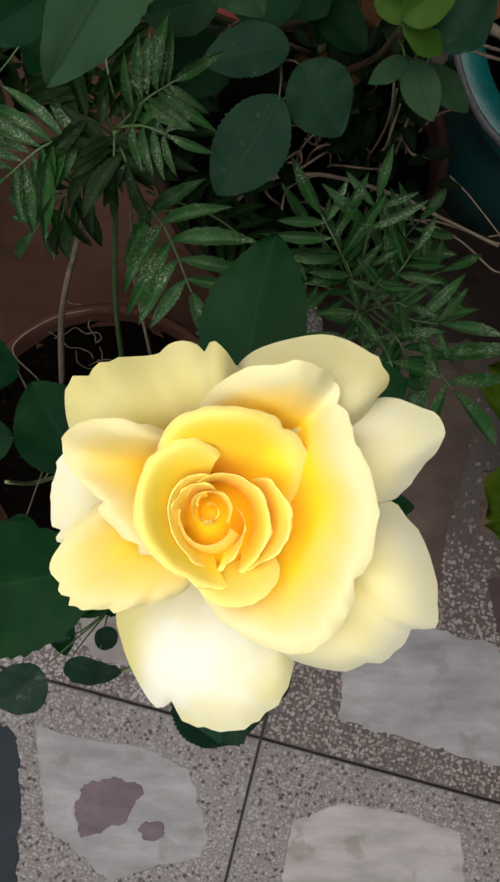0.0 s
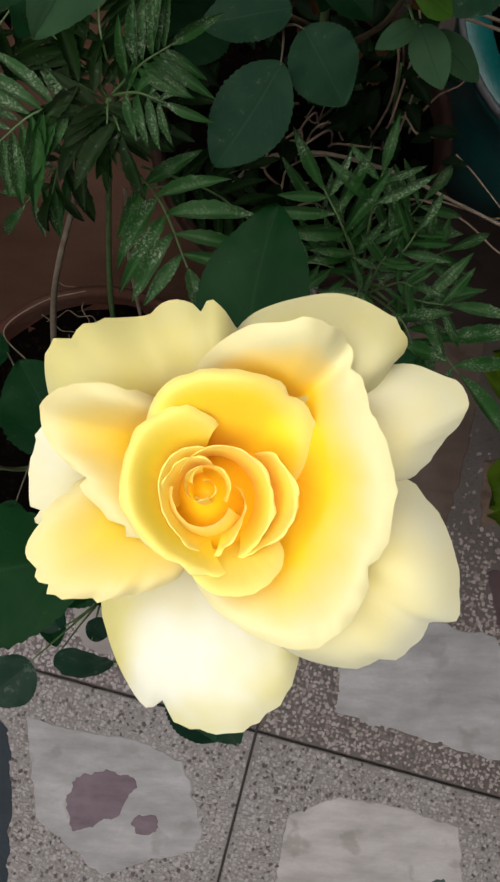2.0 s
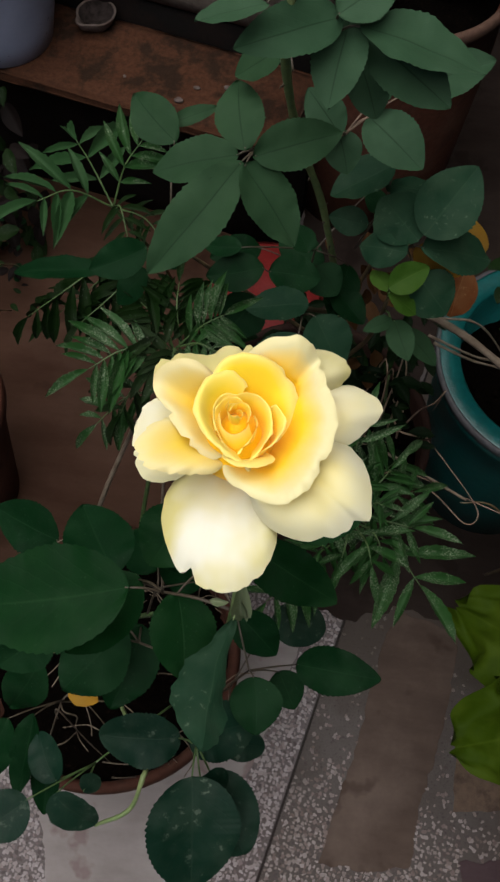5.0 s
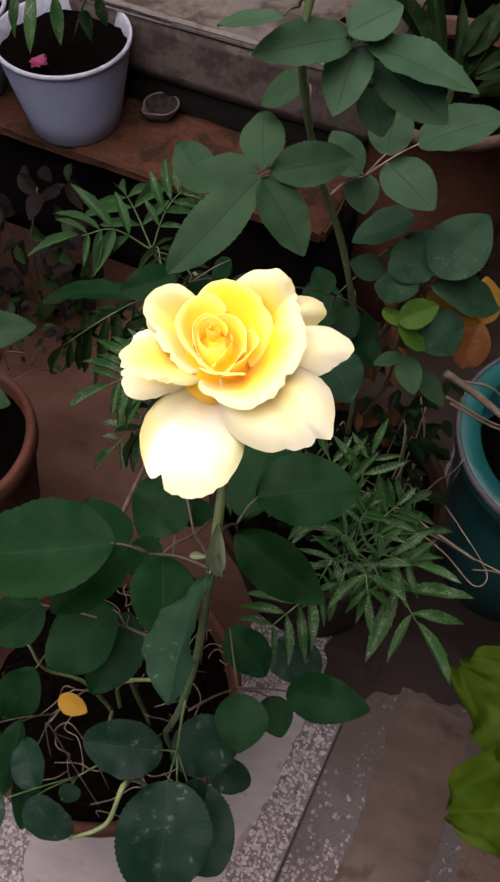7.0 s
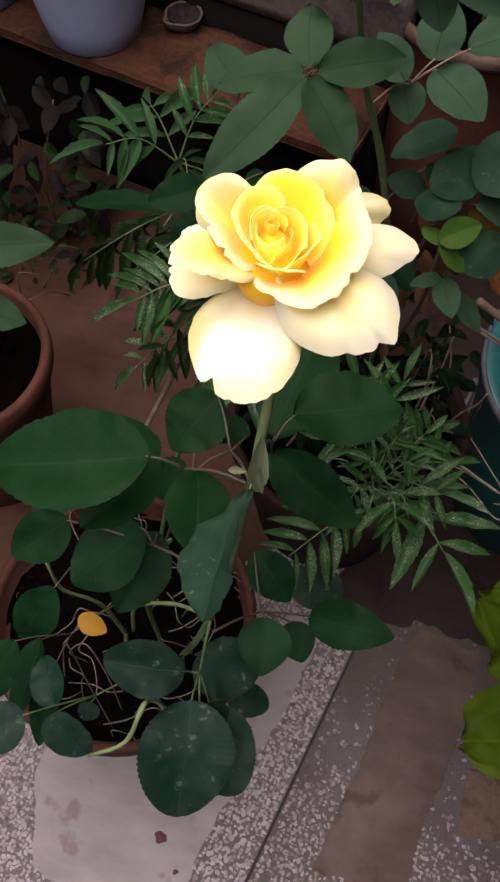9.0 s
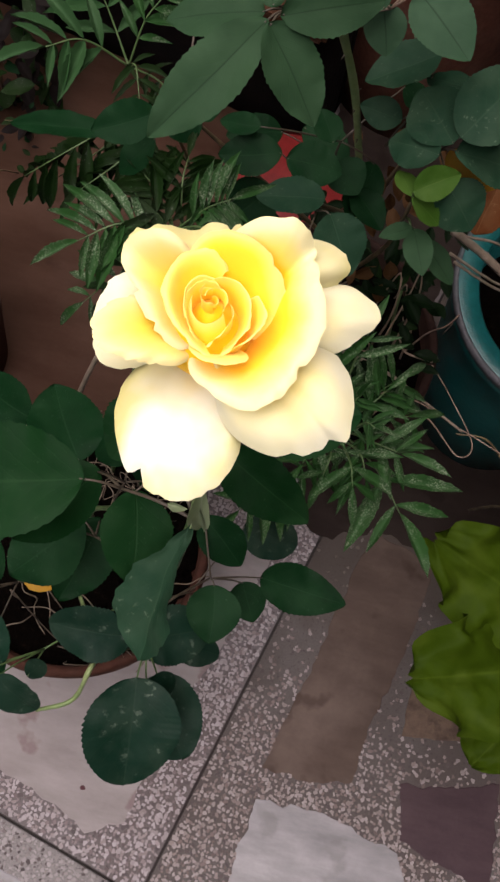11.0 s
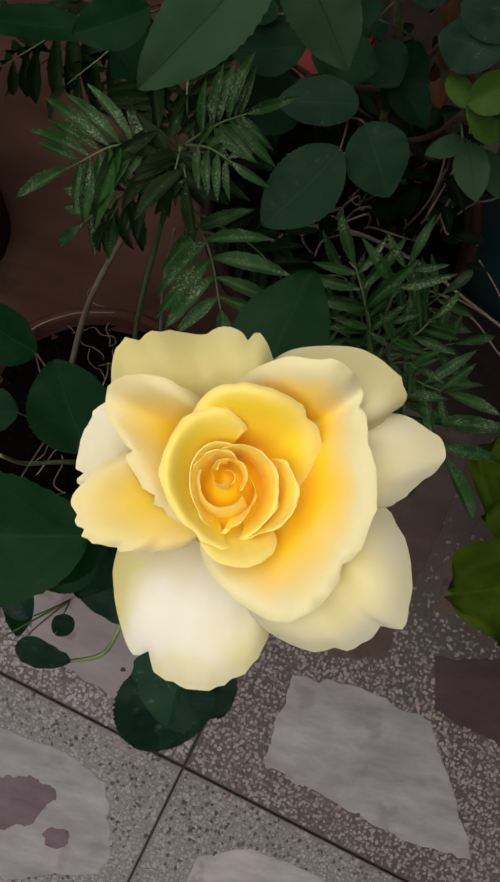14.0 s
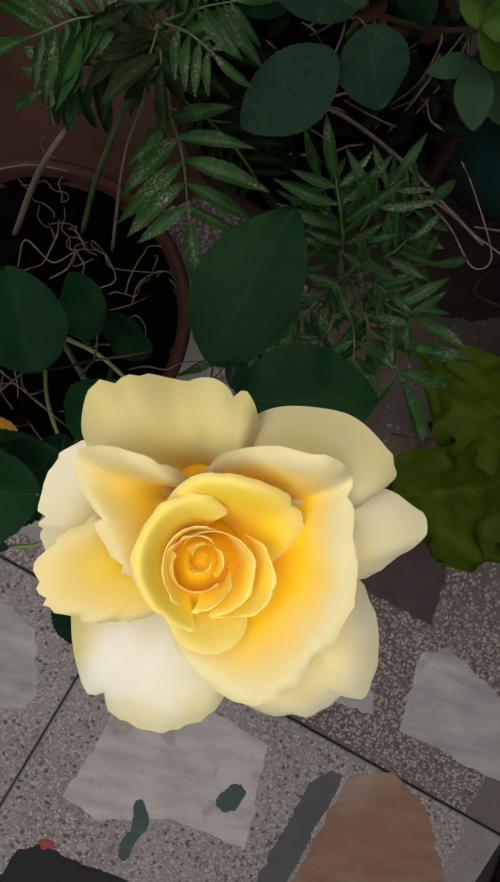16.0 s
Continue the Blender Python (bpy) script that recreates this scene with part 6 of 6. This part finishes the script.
# ---- the ledge's things ----
def bucket(at, label):
    b = thing("plant_bucket", at, label, "bucket", "plastic buckets on the ledge")
    part("body", lathe([(0.068, 0), (0.072, 0.003), (0.080, 0.04), (0.093, 0.10), (0.101, 0.142)], at, 56, 0, 0, (True, False)), BLUE_PLASTIC, b)
    part("rim", lathe([(0.100, 0.141), (0.1035, 0.142), (0.1045, 0.1455), (0.1035, 0.149), (0.1015, 0.150), (0.0985, 0.148), (0.094, 0.115)], at, 56, 0, 0, (False, False)), WHITE_RIM, b, "white rolled rim")
    bm = lathe([(0.02, 0.128), (0.05, 0.127), (0.096, 0.125)], at, 40, 0.0, 0, (True, False))
    bmesh.ops.subdivide_edges(bm, edges=bm.edges[:], cuts=2, use_grid_fill=True)
    for v in bm.verts:
        v.co.z += 0.006 * noise.noise(v.co * 60)
    part("soil", bm, SOIL, b, "dark soil")
    return b


bucket((-0.426, 0.926, 0.332), "blue-grey plastic bucket used as a planter on the ledge")
bucket((-0.636, 0.958, 0.332), "blue-grey plastic bucket beside another on the ledge")
plant = thing("bucket_plant", (-0.43, 0.93, 0.475), "small plant with narrow leaves and a pink flower in a bucket", "plant")
part("stem", tube([(-0.43, 0.93, 0.47), (-0.42, 0.91, 0.53), (-0.405, 0.885, 0.58)], 0.002, 0.0012, 6, 4), GREEN_STEM, plant)
part("stem", tube([(-0.41, 0.93, 0.47), (-0.38, 0.91, 0.54), (-0.352, 0.875, 0.578)], 0.002, 0.0012, 6, 4), GREEN_STEM, plant)
for b, t, w in (((-0.434, 0.876, 0.575), (-0.428, 0.816, 0.52), 0.018), ((-0.402, 0.872, 0.575), (-0.392, 0.843, 0.52), 0.018), ((-0.354, 0.847, 0.575), (-0.355, 0.865, 0.52), 0.018), ((-0.344, 0.887, 0.575), (-0.344, 0.899, 0.52), 0.018), ((-0.448, 0.865, 0.575), (-0.462, 0.843, 0.52), 0.018), ((-0.405, 0.885, 0.58), (-0.365, 0.86, 0.585), 0.016), ((-0.405, 0.885, 0.58), (-0.448, 0.868, 0.577), 0.014)):
    leaflet(plant, "plain", MARIGOLD_LEAF, b, t, w, (0, -0.3, 1), None, "leaf")
bloom = part("flower", tube([(-0.440, 0.885, 0.470), (-0.441, 0.868, 0.470), (-0.440, 0.862, 0.473)], 0.003, 0.002, 6, 2), PINK_FLOWER, plant, "small pink flower")
for k in range(9):
    a = 6.283 * k / 9 + (k % 2) * 0.2
    c = Vector((-0.440, 0.862, 0.473))
    place("petal", leaf_sheet("plain", PINK_FLOWER, k % 3), leaf_pose(c, c + Vector((0.014 * math.cos(a), 0.014 * math.sin(a), 0.003 * (k % 3))), 0.013, (0, 0, 1)), bloom)
# a clay oil lamp, a little bowl with a pinched spout
bm = lathe([(0.014, 0.0), (0.016, 0.001), (0.024, 0.010), (0.029, 0.022), (0.0295, 0.0245), (0.0275, 0.025), (0.0255, 0.022), (0.018, 0.010), (0.004, 0.006)], (0, 0, 0), 40, 0.03)
spout = Vector((-0.55, -0.83, 0)).normalized()
for v in bm.verts:
    d = Vector((v.co.x, v.co.y, 0))
    if d.length > 0.02 and d.normalized().dot(spout) > 0.88:
        pull = (d.normalized().dot(spout) - 0.88) / 0.12
        v.co += spout * 0.009 * pull + Vector((0, 0, 0.003 * pull))
bm.transform(Matrix.Translation((-0.293, 0.966, 0.332)))
lamp = thing("clay_lamp", (-0.293, 0.966, 0.332), "small empty clay oil lamp with a pinched spout on the ledge", "oil lamp")
part("bowl", bm, CLAY, lamp)
part("inside", lathe([(0.0045, 0.0068), (0.0182, 0.0108), (0.0262, 0.0236)], (-0.293, 0.966, 0.332), 40, 0.03, 0.0, (True, False)), DARK_CLAY, lamp, "darker inside of the bowl")
for k, (x, y) in enumerate(((-0.235, 0.868), (-0.128, 0.862), (-0.085, 0.868), (-0.15, 0.835))):
    bm = bmesh.new()
    bmesh.ops.create_icosphere(bm, subdivisions=2, radius=0.0034)
    for v in bm.verts:
        v.co = Vector((x, y, 0.335)) + Vector((v.co.x * (1.0 + 0.5 * (k % 2)), v.co.y, v.co.z * 0.5)) * (0.75 + 0.2 * k + 0.6 * noise.noise(v.co * 200 + Vector((k * 3, 0, 0))))
    solid("pebble", bm, CLAY, "small crumb of plaster on the ledge", "pebble", group="crumbs on the ledge")

# ---- plants at the yard's edges ----
dusk = thing("purple_plant", (-0.50, 0.80, 0.0), "straggly plant with dull purple-brown leaves below the ledge", "plant")
part("stem", tube([(-0.50, 0.80, 0.0), (-0.49, 0.80, 0.16), (-0.45, 0.79, 0.30)], 0.0025, 0.0012, 6, 5), BROWN_STEM, dusk)
part("stem", tube([(-0.50, 0.80, 0.02), (-0.53, 0.80, 0.20), (-0.545, 0.80, 0.33)], 0.002, 0.001, 6, 5), BROWN_STEM, dusk)
for k in range(130):
    p = Vector((RND.uniform(-0.70, -0.38), RND.uniform(0.72, 0.86), RND.uniform(0.03, 0.31)))
    d = Vector((RND.uniform(-0.7, 0.7), RND.uniform(-0.9, 0.1), RND.uniform(-0.8, 0.1))).normalized() * RND.uniform(0.032, 0.056)
    leaflet(dusk, "plain", PURPLE_LEAF if k % 4 else MARIGOLD_DARK, p, p + d, d.length * 0.5, (0, -0.5, 1), None, "leaf")
litter = thing("dry_weeds", (-0.47, 0.62, 0.0), "low tangle of dead brown weeds on the floor", "weeds")
for k in range(12):
    p = Vector((RND.uniform(-0.62, -0.42), RND.uniform(0.64, 0.80), 0.0))
    q = p + Vector((RND.uniform(-0.05, 0.05), RND.uniform(-0.08, 0.02), RND.uniform(0.04, 0.13)))
    part("stalk", tube([p, p.lerp(q, 0.5) + Vector((RND.uniform(-0.02, 0.02), 0, 0.02)), q], 0.0012, 0.0007, 5, 4), BROWN_STEM, litter)
for k in range(90):
    p = Vector((RND.uniform(-0.62, -0.40), RND.uniform(0.64, 0.80), RND.uniform(0.01, 0.12)))
    d = Vector((RND.uniform(-1, 1), RND.uniform(-1, 1), RND.uniform(-0.4, 0.3))).normalized() * RND.uniform(0.012, 0.03)
    leaflet(litter, "plain", (PURPLE_LEAF, MARIGOLD_DARK, ROSE_LEAF)[k % 3], p, p + d, d.length * 0.5, (0, -0.3, 1), None, "leaf")
side = thing("broadleaf_plant", (-0.41, 0.33, 0.26), "plant with broad green leaves in a terracotta pot", "plant")
part("stem", tube([(-0.41, 0.33, 0.265), (-0.42, 0.35, 0.36), (-0.41, 0.37, 0.46)], 0.003, 0.002, 6, 4), GREEN_STEM, side)
for b, t, w in (((-0.40, 0.37, 0.45), (-0.292, 0.412, 0.45), 0.05), ((-0.40, 0.345, 0.38), (-0.318, 0.352, 0.365), 0.05), ((-0.42, 0.36, 0.46), (-0.50, 0.34, 0.45), 0.05), ((-0.41, 0.33, 0.44), (-0.42, 0.24, 0.42), 0.05)):
    leaflet(side, "rose", PALE_LEAF, b, t, w, (0, -0.3, 1), None, "leaf")
lush = thing("arching_plant", (0.155, 1.01, 0.40), "clump of long arching dark green leaves in a large clay pot", "plant")
part("stem", tube([(0.155, 1.01, 0.39), (0.155, 1.01, 0.44), (0.16, 1.01, 0.47)], 0.006, 0.004, 7, 4), GREEN_STEM, lush)
for k in range(22):
    a = RND.uniform(0, 6.283)
    base = Vector((0.155 + 0.03 * math.cos(a), 1.01 + 0.03 * math.sin(a), RND.uniform(0.42, 0.47)))
    tip = base + Vector((math.cos(a) * RND.uniform(0.08, 0.2), math.sin(a) * RND.uniform(0.06, 0.16), RND.uniform(-0.06, 0.14)))
    leaflet(lush, "plain", MARIGOLD_DARK, base, tip, RND.uniform(0.02, 0.035), (0, -0.2, 1), None, "leaf")
